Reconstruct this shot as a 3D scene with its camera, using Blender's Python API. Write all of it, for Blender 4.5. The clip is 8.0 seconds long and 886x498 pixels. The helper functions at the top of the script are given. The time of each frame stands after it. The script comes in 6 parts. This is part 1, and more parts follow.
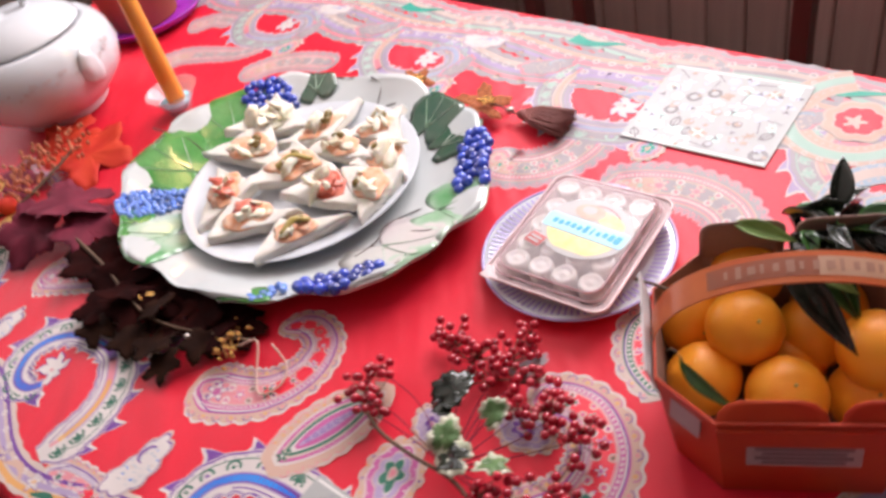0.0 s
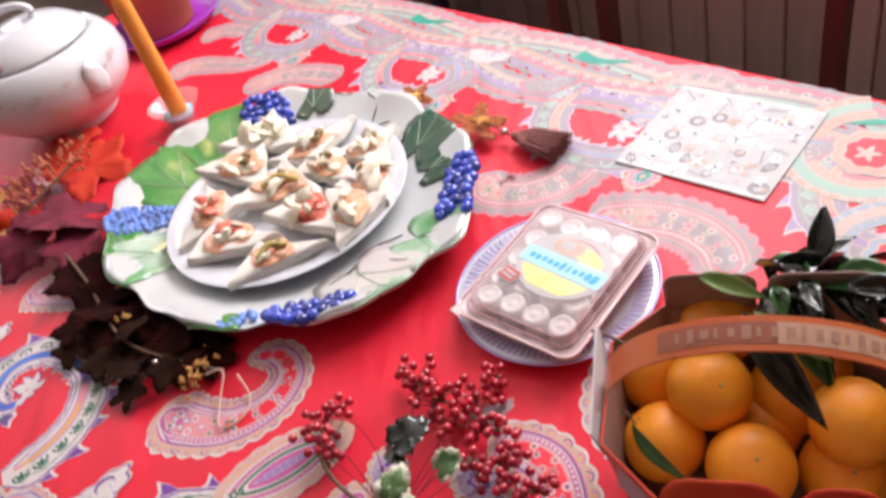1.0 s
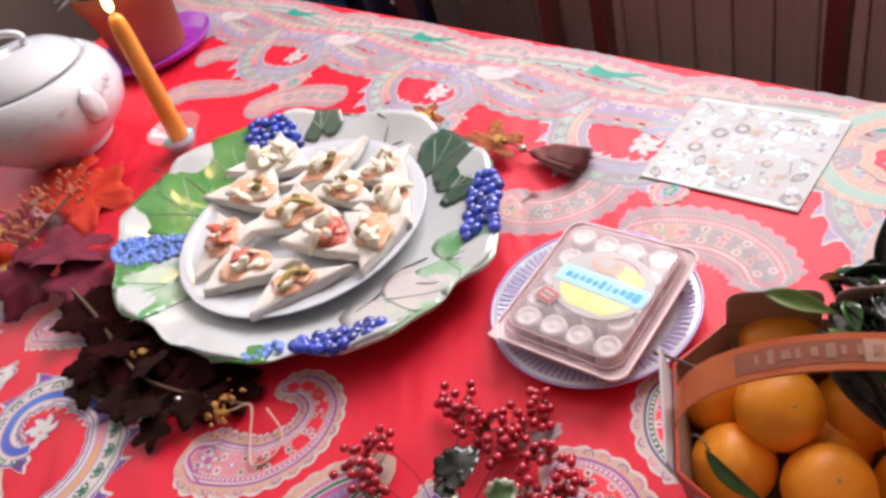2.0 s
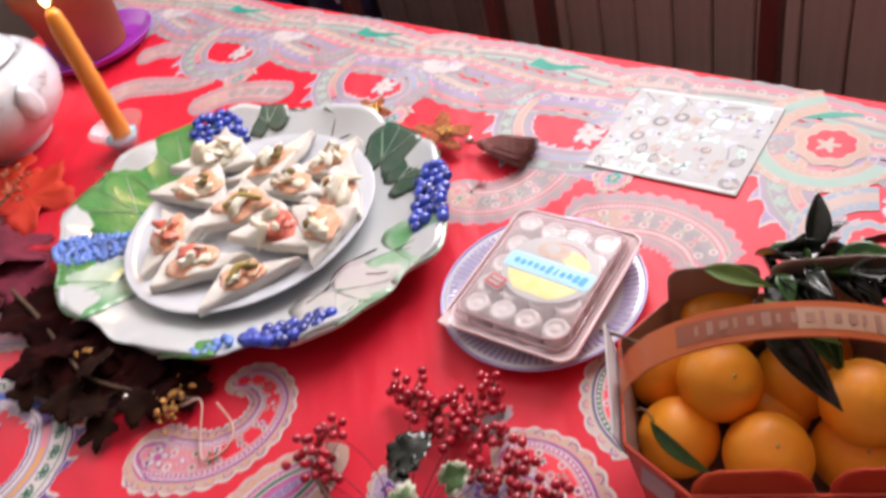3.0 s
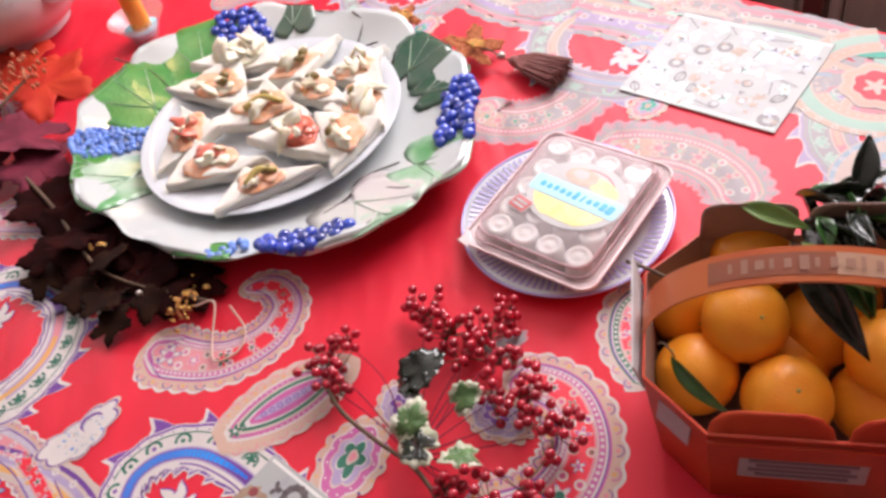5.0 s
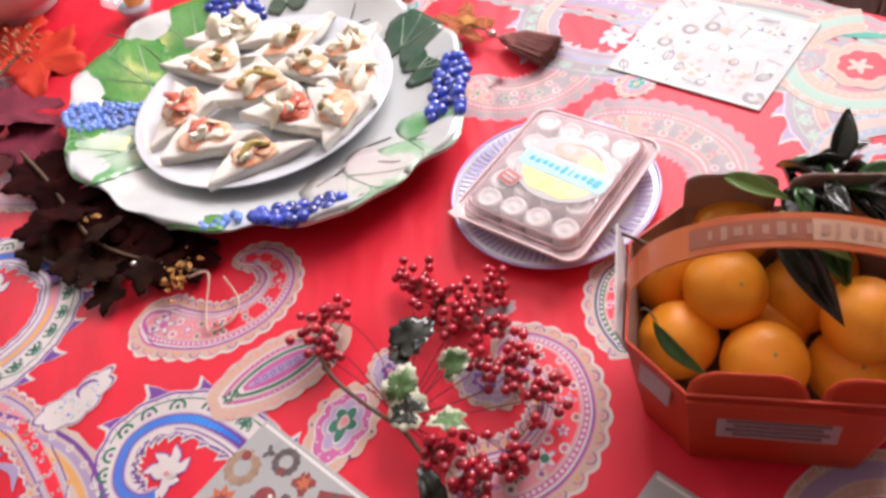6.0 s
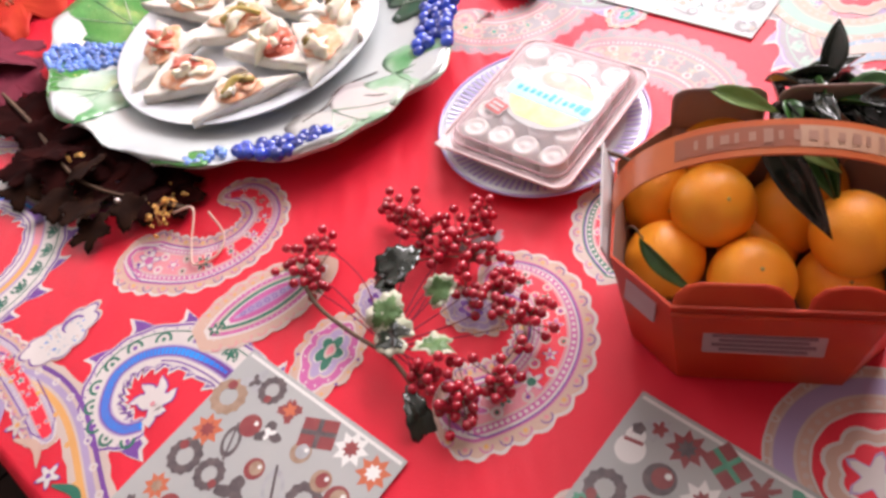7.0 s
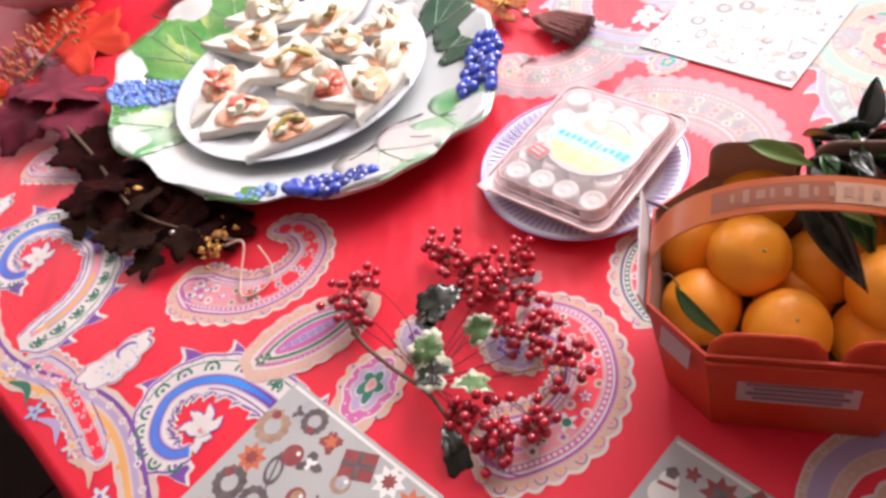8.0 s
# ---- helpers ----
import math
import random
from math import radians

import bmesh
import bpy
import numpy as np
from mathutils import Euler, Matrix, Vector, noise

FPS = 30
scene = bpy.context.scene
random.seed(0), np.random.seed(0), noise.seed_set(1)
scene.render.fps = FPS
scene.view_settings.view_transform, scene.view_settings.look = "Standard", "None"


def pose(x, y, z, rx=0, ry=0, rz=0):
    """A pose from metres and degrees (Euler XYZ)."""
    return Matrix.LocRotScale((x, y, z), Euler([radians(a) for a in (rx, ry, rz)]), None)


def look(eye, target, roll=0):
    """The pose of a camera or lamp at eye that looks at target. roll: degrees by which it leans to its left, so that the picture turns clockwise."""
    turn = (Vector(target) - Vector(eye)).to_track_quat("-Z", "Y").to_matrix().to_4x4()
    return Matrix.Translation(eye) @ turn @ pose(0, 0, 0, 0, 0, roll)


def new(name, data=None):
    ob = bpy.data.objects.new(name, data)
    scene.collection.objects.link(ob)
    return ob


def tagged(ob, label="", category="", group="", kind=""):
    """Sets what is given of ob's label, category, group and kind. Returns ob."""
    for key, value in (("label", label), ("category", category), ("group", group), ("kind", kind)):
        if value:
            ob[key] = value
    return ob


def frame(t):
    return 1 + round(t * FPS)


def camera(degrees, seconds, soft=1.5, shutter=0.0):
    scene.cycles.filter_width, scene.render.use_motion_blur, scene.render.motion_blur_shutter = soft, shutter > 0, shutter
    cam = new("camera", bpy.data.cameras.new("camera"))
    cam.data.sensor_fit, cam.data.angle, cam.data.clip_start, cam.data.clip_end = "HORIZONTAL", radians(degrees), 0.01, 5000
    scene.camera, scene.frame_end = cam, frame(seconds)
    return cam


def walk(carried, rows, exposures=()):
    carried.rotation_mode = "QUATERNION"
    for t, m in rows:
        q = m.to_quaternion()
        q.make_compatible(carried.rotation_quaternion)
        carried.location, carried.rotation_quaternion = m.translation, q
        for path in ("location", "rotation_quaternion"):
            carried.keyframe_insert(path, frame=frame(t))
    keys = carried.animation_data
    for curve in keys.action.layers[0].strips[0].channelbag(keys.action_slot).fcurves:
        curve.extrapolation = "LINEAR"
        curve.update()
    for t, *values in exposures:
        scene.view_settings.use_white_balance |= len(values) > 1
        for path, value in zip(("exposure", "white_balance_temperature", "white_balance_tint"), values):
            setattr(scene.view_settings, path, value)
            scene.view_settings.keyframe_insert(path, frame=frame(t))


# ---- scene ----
cam = camera(58.9, 8.0, soft=3.0, shutter=0.5)
PATH = [
    (0, (0.064, 0.077, 1.275), (-0.161, 1.539, -0.071), -18.1),
    (0.5, (0.135, 0.122, 1.247), (-0.245, 1.526, -0.125), -18.7),
    (1, (0.136, 0.12, 1.258), (-0.222, 1.581, -0.06), -20.1),
    (1.2, (0.115, 0.118, 1.273), (-0.232, 1.598, -0.027), -20.1),
    (2.3, (0.085, 0.148, 1.261), (-0.117, 1.64, -0.056), -19.9),
    (2.5, (0.087, 0.151, 1.267), (-0.043, 1.667, -0.031), -19.1),
    (3, (0.086, 0.127, 1.257), (-0.082, 1.609, -0.075), -18.4),
    (3.5, (0.077, 0.109, 1.262), (-0.253, 1.522, -0.113), -20.2),
    (4, (0.083, 0.102, 1.259), (-0.231, 1.536, -0.1), -20.0),
    (4.2, (0.073, 0.1, 1.255), (-0.197, 1.573, -0.07), -19.8),
    (4.4, (0.082, 0.098, 1.242), (-0.181, 1.474, -0.186), -17.0),
    (4.5, (0.077, 0.111, 1.257), (-0.164, 1.456, -0.203), -17.2),
    (5, (0.074, 0.137, 1.248), (-0.159, 1.478, -0.218), -16.7),
    (5.2, (0.075, 0.135, 1.241), (-0.136, 1.485, -0.22), -15.2),
    (6.3, (0.075, 0.1, 1.251), (-0.156, 1.407, -0.246), -16.7),
    (6.5, (0.071, 0.087, 1.243), (-0.2, 1.41, -0.232), -16.6),
    (7, (0.079, 0.101, 1.223), (-0.15, 1.353, -0.32), -17.3),
    (7.5, (0.077, 0.117, 1.234), (-0.201, 1.374, -0.297), -18.3),
    (8, (0.08, 0.096, 1.243), (-0.231, 1.406, -0.236), -18.1),
]
walk(cam, [(t, look(eye, target, roll)) for t, eye, target, roll in PATH],
     [(0, -0.34), (1.2, -0.34), (2.5, -0.5), (3.5, -0.42), (4.5, -0.36), (5.2, -0.33), (6.3, -0.22), (7, -0.1), (7.5, -0.08), (8, -0.08)])

# ---- light ----
ANG = -44.03                      # the table and the room stand turned by this
TBL = pose(0, 0, 0, 0, 0, ANG)
world = bpy.data.worlds.new("sky")
scene.world = world
world.use_nodes = True
wn = world.node_tree.nodes
sky = wn.new("ShaderNodeTexSky")
sky.sky_type, sky.sun_disc, sky.sun_elevation, sky.sun_rotation = "NISHITA", False, radians(35), radians(46)
wn["Background"].inputs[1].default_value = 0.1
world.node_tree.links.new(sky.outputs[0], wn["Background"].inputs[0])


def lamp(name, kind, m, energy, colour, **more):
    data = bpy.data.lights.new(name, kind)
    data.energy, data.color = energy, colour
    for key, value in more.items():
        if key == "size":
            data.size = value
        elif key == "size_y":
            data.size_y = value
        elif key == "radius":
            data.shadow_soft_size = value
        elif key == "shape":
            data.shape = value
        elif key == "spread":
            data.spread = value
    ob = new(name, data)
    ob.matrix_world = m
    return ob


WALL_V, WIN_Z0, WIN_Z1 = 1.62, 1.25, 2.5
ROOM_U0, ROOM_U1, ROOM_V0, ROOM_H = -3.0, 2.0, -2.2, 2.6
NORTH_WIN, WEST_WIN = (-1.5, 0.0), (-0.6, 0.9)     # from, to along each wall
WIN_Z = (WIN_Z0 + WIN_Z1) / 2
for eye, target, width, watts in (
        (((NORTH_WIN[0] + NORTH_WIN[1]) / 2, WALL_V + 0.16, WIN_Z), ((NORTH_WIN[0] + NORTH_WIN[1]) / 2, 0, WIN_Z), NORTH_WIN[1] - NORTH_WIN[0], 98),
        ((ROOM_U0 - 0.16, (WEST_WIN[0] + WEST_WIN[1]) / 2, WIN_Z), (0, (WEST_WIN[0] + WEST_WIN[1]) / 2, WIN_Z), WEST_WIN[1] - WEST_WIN[0], 22)):
    lamp("window_daylight", "AREA", TBL @ look(eye, target), watts, (1.0, 0.915, 0.955), shape="RECTANGLE", size=width - 0.1, size_y=WIN_Z1 - WIN_Z0 - 0.1)


# ---- materials ----
def material(name, colour, rough=0.5, metal=0.0, spec=0.5, second=None, scale=20.0, mix=0.5, bump=0.0, bump_scale=200.0, coat=0.0,
             sheen=0.0, glass=0.0, emit=0.0, sub=0.0, ior=1.45, alpha=1.0, per_object=0.0, detail=4.0, stretch=None, rough_var=0.1):
    m = bpy.data.materials.new(name)
    m.use_nodes = True
    n, l = m.node_tree.nodes, m.node_tree.links
    b = n["Principled BSDF"]
    b.inputs["Roughness"].default_value, b.inputs["Metallic"].default_value = rough, metal
    b.inputs["Specular IOR Level"].default_value, b.inputs["IOR"].default_value = spec, ior
    b.inputs["Coat Weight"].default_value, b.inputs["Coat Roughness"].default_value = coat, 0.08 if coat != 0.4 else 0.4
    b.inputs["Sheen Weight"].default_value, b.inputs["Transmission Weight"].default_value = sheen, glass
    b.inputs["Alpha"].default_value = alpha
    if sub:
        b.inputs["Subsurface Weight"].default_value = sub
        b.inputs["Subsurface Radius"].default_value, b.inputs["Subsurface Scale"].default_value = (1.0, 0.5, 0.25), 0.006
    b.inputs["Base Color"].default_value = (*colour, 1)
    if emit:
        b.inputs["Emission Color"].default_value, b.inputs["Emission Strength"].default_value = (*colour, 1), emit
    co = n.new("ShaderNodeTexCoord")
    where = co.outputs["Object"]
    if stretch:
        mp = n.new("ShaderNodeMapping")
        mp.inputs["Scale"].default_value = stretch
        l.new(where, mp.inputs[0])
        where = mp.outputs[0]
    if second:
        t = n.new("ShaderNodeTexNoise")
        t.inputs["Scale"].default_value, t.inputs["Detail"].default_value = scale, detail
        l.new(where, t.inputs["Vector"])
        r = n.new("ShaderNodeMapRange")
        r.inputs[1].default_value, r.inputs[2].default_value = 0.5 - 0.22 * (1.4 - mix), 0.5 + 0.3 * (1.4 - mix)
        l.new(t.outputs[0], r.inputs[0])
        x = n.new("ShaderNodeMix")
        x.data_type = "RGBA"
        x.inputs[6].default_value, x.inputs[7].default_value = (*colour, 1), (*second, 1)
        l.new(r.outputs[0], x.inputs[0])
        out = x.outputs[2]
        if per_object:
            oi, hs = n.new("ShaderNodeObjectInfo"), n.new("ShaderNodeHueSaturation")
            mr = n.new("ShaderNodeMapRange")
            mr.inputs[3].default_value, mr.inputs[4].default_value = 1 - per_object, 1 + per_object
            l.new(oi.outputs["Random"], mr.inputs[0])
            l.new(mr.outputs[0], hs.inputs["Value"])
            l.new(out, hs.inputs["Color"])
            out = hs.outputs[0]
        l.new(out, b.inputs["Base Color"])
        rr = n.new("ShaderNodeMapRange")
        rr.inputs[3].default_value, rr.inputs[4].default_value = max(rough - rough_var, 0.02), min(rough + rough_var, 1)
        l.new(t.outputs[0], rr.inputs[0])
        l.new(rr.outputs[0], b.inputs["Roughness"])
    if bump:
        t2, bp = n.new("ShaderNodeTexNoise"), n.new("ShaderNodeBump")
        t2.inputs["Scale"].default_value, t2.inputs["Detail"].default_value = bump_scale, 3
        l.new(where, t2.inputs["Vector"])
        bp.inputs["Strength"].default_value, bp.inputs["Distance"].default_value = bump, 0.002
        l.new(t2.outputs[0], bp.inputs["Height"])
        l.new(bp.outputs[0], b.inputs["Normal"])
    return m


def cotton(name, colour, second):
    """Printed cotton: two scales of shade, fine weave, broad soft creases."""
    m = material(name, colour, rough=0.48, spec=0.5, second=second, scale=14, mix=0.3, bump=0.25, bump_scale=900)
    n, l = m.node_tree.nodes, m.node_tree.links
    geo, big, bp = n.new("ShaderNodeNewGeometry"), n.new("ShaderNodeTexNoise"), n.new("ShaderNodeBump")
    big.inputs["Scale"].default_value, big.inputs["Detail"].default_value = 7, 2
    bp.inputs["Strength"].default_value, bp.inputs["Distance"].default_value = 1.0, 0.008
    mp = n.new("ShaderNodeMapping")
    mp.inputs["Rotation"].default_value, mp.inputs["Scale"].default_value = (0, 0, 0.25), (2.6, 0.7, 1)
    l.new(geo.outputs["Position"], mp.inputs[0])
    l.new(mp.outputs[0], big.inputs["Vector"])
    l.new(big.outputs[0], bp.inputs["Height"])
    b = n["Principled BSDF"]
    old = b.inputs["Normal"].links[0].from_node
    l.new(bp.outputs[0], old.inputs["Normal"])
    return m


M_RED = cotton("red_cotton", (0.7, 0.009, 0.032), (0.78, 0.016, 0.044))
M_CREAM = cotton("cream_print", (0.55, 0.44, 0.38), (0.49, 0.38, 0.34))
M_WHITE = cotton("white_print", (0.62, 0.57, 0.54), (0.56, 0.5, 0.48))
M_BEIGE = cotton("beige_print", (0.56, 0.38, 0.29), (0.5, 0.32, 0.26))
M_PINK = cotton("pink_print", (0.52, 0.12, 0.3), (0.44, 0.08, 0.27))
M_ROSE = cotton("rose_print", (0.66, 0.26, 0.28), (0.6, 0.18, 0.24))
M_PURPLE = cotton("purple_print", (0.12, 0.03, 0.22), (0.19, 0.06, 0.33))
M_LILAC = cotton("lilac_print", (0.38, 0.3, 0.46), (0.34, 0.25, 0.42))
M_BLUE = cotton("blue_print", (0.008, 0.11, 0.6), (0.008, 0.3, 0.78))
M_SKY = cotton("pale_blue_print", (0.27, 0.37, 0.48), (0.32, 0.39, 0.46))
M_GREEN = cotton("green_print", (0.01, 0.1, 0.06), (0.02, 0.16, 0.1))
M_TEAL = cotton("teal_print", (0.02, 0.36, 0.25), (0.02, 0.28, 0.22))
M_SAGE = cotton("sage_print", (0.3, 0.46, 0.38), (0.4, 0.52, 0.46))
# muted white for far motifs: window glare is partly painted into the ink
M_PEARL = cotton("washed_grey_print", (0.35, 0.315, 0.33), (0.31, 0.275, 0.29))
M_OCHRE = cotton("ochre_print", (0.66, 0.36, 0.1), (0.6, 0.28, 0.1))
PRINTS = [M_RED, M_CREAM, M_WHITE, M_BEIGE, M_PINK, M_ROSE, M_PURPLE, M_LILAC, M_BLUE, M_SKY, M_GREEN, M_TEAL, M_OCHRE, M_SAGE, M_PEARL]
RED, CREAM, WHITE, BEIGE, PINK, ROSE, PURPLE, LILAC, BLUE, SKYB, GREEN, TEAL, OCHRE, SAGE, PEARL = range(15)

M_GLAZE = material("white_glaze", (0.6, 0.615, 0.6), rough=0.14, second=(0.52, 0.57, 0.57), scale=9, coat=0.6, rough_var=0.05)
M_CHINA = material("white_china", (0.66, 0.69, 0.72), rough=0.12, second=(0.6, 0.64, 0.68), scale=6, coat=0.5, rough_var=0.04)
M_LEAF = material("green_glaze", (0.012, 0.17, 0.02), rough=0.16, second=(0.16, 0.4, 0.12), scale=17, mix=0.5, coat=0.6, rough_var=0.05, bump=0.5, bump_scale=130)
M_LEAFPALE = material("pale_green_glaze", (0.6, 0.68, 0.6), rough=0.16, second=(0.08, 0.34, 0.1), scale=15, mix=0.6, coat=0.6, rough_var=0.05)
M_LEAFDARK = material("dark_green_glaze", (0.015, 0.09, 0.05), rough=0.16, second=(0.14, 0.16, 0.12), scale=18, mix=0.4, coat=0.6, rough_var=0.05)
M_PINKGLAZE = material("pink_veined_glaze", (0.68, 0.6, 0.6), rough=0.16, second=(0.5, 0.56, 0.48), scale=16, coat=0.6, rough_var=0.05)
M_GRAPE = material("blue_glaze", (0.02, 0.035, 0.33), rough=0.14, second=(0.05, 0.12, 0.6), scale=60, coat=0.7, per_object=0.5, rough_var=0.05)
M_GRAPEPALE = material("light_blue_glaze", (0.05, 0.16, 0.62), rough=0.16, second=(0.3, 0.45, 0.75), scale=70, coat=0.6, per_object=0.4, rough_var=0.05)
M_BROWNLINE = material("brown_glaze_line", (0.1, 0.07, 0.06), rough=0.2, coat=0.5)
M_BREAD = material("soft_white_bread", (0.77, 0.75, 0.69), rough=0.85, second=(0.72, 0.68, 0.6), scale=90, bump=0.5, bump_scale=500, sub=0.15)
M_CRUMB = material("cream_cheese", (0.86, 0.83, 0.72), rough=0.5, second=(0.8, 0.73, 0.52), scale=120, bump=0.3, bump_scale=300, sub=0.2)
M_SALMON = material("salmon_spread", (0.78, 0.29, 0.13), rough=0.4, second=(0.82, 0.64, 0.48), scale=110, bump=0.4, bump_scale=300, sub=0.2)
M_TOMATO = material("red_pepper", (0.62, 0.09, 0.06), rough=0.3, second=(0.75, 0.25, 0.16), scale=110, coat=0.3)
M_CAPER = material("caper", (0.16, 0.12, 0.03), rough=0.35, second=(0.3, 0.2, 0.07), scale=150)
M_PICKLE = material("pickle", (0.42, 0.33, 0.07), rough=0.3, second=(0.55, 0.42, 0.15), scale=90, coat=0.3)
M_ORANGE = material("orange_peel", (1.0, 0.42, 0.03), rough=0.42, coat=0.12, second=(1.0, 0.3, 0.014), scale=26, bump=0.22, bump_scale=620, sub=0.1, per_object=0.14)
M_STEM = material("twig", (0.09, 0.05, 0.03), rough=0.7, second=(0.16, 0.1, 0.06), scale=120, bump=0.4)
M_CITRUSLEAF = material("citrus_leaf", (0.025, 0.085, 0.02), rough=0.3, second=(0.07, 0.19, 0.04), scale=40, coat=0.3)
M_LIGHTLEAF = material("fresh_leaf", (0.2, 0.36, 0.08), rough=0.35, second=(0.3, 0.44, 0.16), scale=50, coat=0.2)
M_BOX = material("red_printed_card", (0.46, 0.028, 0.01), rough=0.45, spec=0.35, second=(0.53, 0.06, 0.016), scale=22, mix=0.7)
M_BOXIN = material("brown_card_inside", (0.28, 0.17, 0.14), rough=0.75, second=(0.34, 0.22, 0.18), scale=30, bump=0.2)
M_BOXGREY = material("grey_card_edge", (0.6, 0.56, 0.56), rough=0.6, second=(0.68, 0.66, 0.66), scale=30)
M_HANDLE = material("orange_printed_card", (0.62, 0.12, 0.035), rough=0.35, second=(0.68, 0.2, 0.06), scale=25, coat=0.2)
M_LABEL = material("grey_label_paper", (0.4, 0.28, 0.3), rough=0.6, second=(0.47, 0.35, 0.37), scale=60)
M_INK = material("grey_ink", (0.22, 0.13, 0.16), rough=0.6)
M_HANDLEINK = material("pale_print", (0.62, 0.4, 0.28), rough=0.4, second=(0.6, 0.3, 0.18), scale=40)
M_HANDLEBAR = material("grey_print", (0.42, 0.22, 0.16), rough=0.4, second=(0.5, 0.28, 0.2), scale=80)
M_HANDLEGREY = material("brown_grey_print", (0.34, 0.13, 0.08), rough=0.4, second=(0.42, 0.12, 0.06), scale=60)
M_PLASTIC = material("clear_plastic", (0.86, 0.78, 0.79), rough=0.08, alpha=0.26, spec=0.9, second=(0.82, 0.7, 0.72), scale=18, rough_var=0.05, bump=0.3, bump_scale=60)
M_PACKEDGE = material("rose_plastic_edge", (0.62, 0.36, 0.39), rough=0.12, alpha=0.6, spec=0.9, second=(0.7, 0.5, 0.52), scale=50)
M_PACKBASE = material("rose_plastic_tray", (0.74, 0.56, 0.56), rough=0.2, second=(0.78, 0.62, 0.62), scale=40, coat=0.4)
M_CHEESE = material("white_cheese", (0.57, 0.555, 0.53), rough=0.45, second=(0.56, 0.54, 0.51), scale=70, sub=0.2)
M_STICKER = material("white_sticker", (0.52, 0.51, 0.5), rough=0.4, second=(0.47, 0.46, 0.46), scale=20)
M_STICKBLUE = material("blue_sticker_print", (0.4, 0.72, 0.88), rough=0.35)
M_STICKYEL = material("yellow_sticker_print", (0.82, 0.68, 0.22), rough=0.35, second=(0.86, 0.78, 0.45), scale=60)
M_STICKRED = material("red_sticker_print", (0.5, 0.12, 0.12), rough=0.4)
M_STICKDEEP = material("dark_blue_sticker_print", (0.06, 0.42, 0.78), rough=0.4)
M_STICKTAN = material("brown_sticker_print", (0.5, 0.36, 0.28), rough=0.4, second=(0.62, 0.5, 0.4), scale=120)
M_SAUCERLINE = material("lilac_china_band", (0.42, 0.36, 0.66), rough=0.15, coat=0.5)
M_CANDLE = material("orange_wax", (0.92, 0.34, 0.05), rough=0.4, second=(0.94, 0.4, 0.08), scale=15, sub=0.4)
M_FLAME = material("flame", (1.0, 0.72, 0.28), emit=14)
M_GLASS = material("clear_glass", (0.72, 0.86, 0.9), rough=0.03, alpha=0.26, spec=0.9)
M_BLUEGEL = material("pale_blue_wax", (0.3, 0.68, 0.78), rough=0.3, second=(0.45, 0.75, 0.82), scale=60)
M_TERRA = material("terracotta", (0.38, 0.105, 0.035), rough=0.75, second=(0.46, 0.14, 0.055), scale=18, bump=0.15, bump_scale=300)
M_SOIL = material("potting_soil", (0.03, 0.022, 0.018), rough=0.95, second=(0.06, 0.045, 0.035), scale=180, bump=1.0, bump_scale=200)
M_VIOLET = material("violet_plastic", (0.36, 0.03, 0.5), rough=0.3, second=(0.42, 0.05, 0.56), scale=10)
# the light second tone paints whitish highlights onto the dark leaves
M_SUCC = material("highlit_dark_leaf", (0.07, 0.075, 0.07), rough=0.35, second=(0.34, 0.34, 0.32), scale=50)
M_BERRY = material("red_berry", (0.44, 0.01, 0.03), rough=0.15, second=(0.36, 0.008, 0.024), scale=200, coat=0.6, per_object=0.25, rough_var=0.05)
M_VARI = material("variegated_leaf", (0.6, 0.58, 0.46), rough=0.4, second=(0.34, 0.38, 0.24), scale=60, mix=0.6)
M_VARIIN = material("variegated_leaf_heart", (0.06, 0.13, 0.04), rough=0.4, second=(0.16, 0.26, 0.1), scale=70)
M_BLACKLEAF = material("glossy_dark_leaf", (0.012, 0.018, 0.012), rough=0.16, second=(0.03, 0.035, 0.025), scale=60, coat=0.5)
M_BURG = material("burgundy_fabric_leaf", (0.09, 0.006, 0.02), rough=0.7, spec=0.3, second=(0.22, 0.025, 0.05), scale=30)
M_REDLEAF = material("red_orange_fabric_leaf", (0.5, 0.02, 0.015), rough=0.65, spec=0.3, second=(0.6, 0.06, 0.02), scale=30)
M_OCHRELEAF = material("ochre_fabric_leaf", (0.5, 0.26, 0.05), rough=0.6, second=(0.58, 0.36, 0.1), scale=40)
# dark leaf colours pushed to near black: they hold the platter's shadow too
M_DARKLEAF = material("shade_blackened_leaf", (0.009, 0.0025, 0.0025), rough=0.9, spec=0.05, second=(0.032, 0.006, 0.005), scale=30)
M_UMBER = material("shade_darkened_umber_leaf", (0.009, 0.003, 0.002), rough=0.8, spec=0.08, second=(0.026, 0.009, 0.004), scale=40)
M_BUD = material("copper_bud", (0.5, 0.15, 0.07), rough=0.4, second=(0.62, 0.28, 0.16), scale=120, per_object=0.3)
M_GOLD = material("gold_glitter", (0.5, 0.22, 0.05), rough=0.25, metal=0.9, second=(0.85, 0.55, 0.2), scale=500, bump=1.0, bump_scale=900)
M_COPPER = material("copper_glitter", (0.24, 0.055, 0.025), rough=0.3, metal=0.7, second=(0.62, 0.22, 0.08), scale=400, bump=1.0, bump_scale=900)
M_TASSEL = material("brown_tassel_thread", (0.2, 0.06, 0.055), rough=0.6, second=(0.32, 0.13, 0.11), scale=300, stretch=(1, 8, 1))
M_SILVER = material("silver_bead", (0.6, 0.54, 0.5), rough=0.3, metal=1.0, second=(0.5, 0.42, 0.38), scale=200)
M_WIRE = material("pale_cord", (0.62, 0.42, 0.34), rough=0.5)
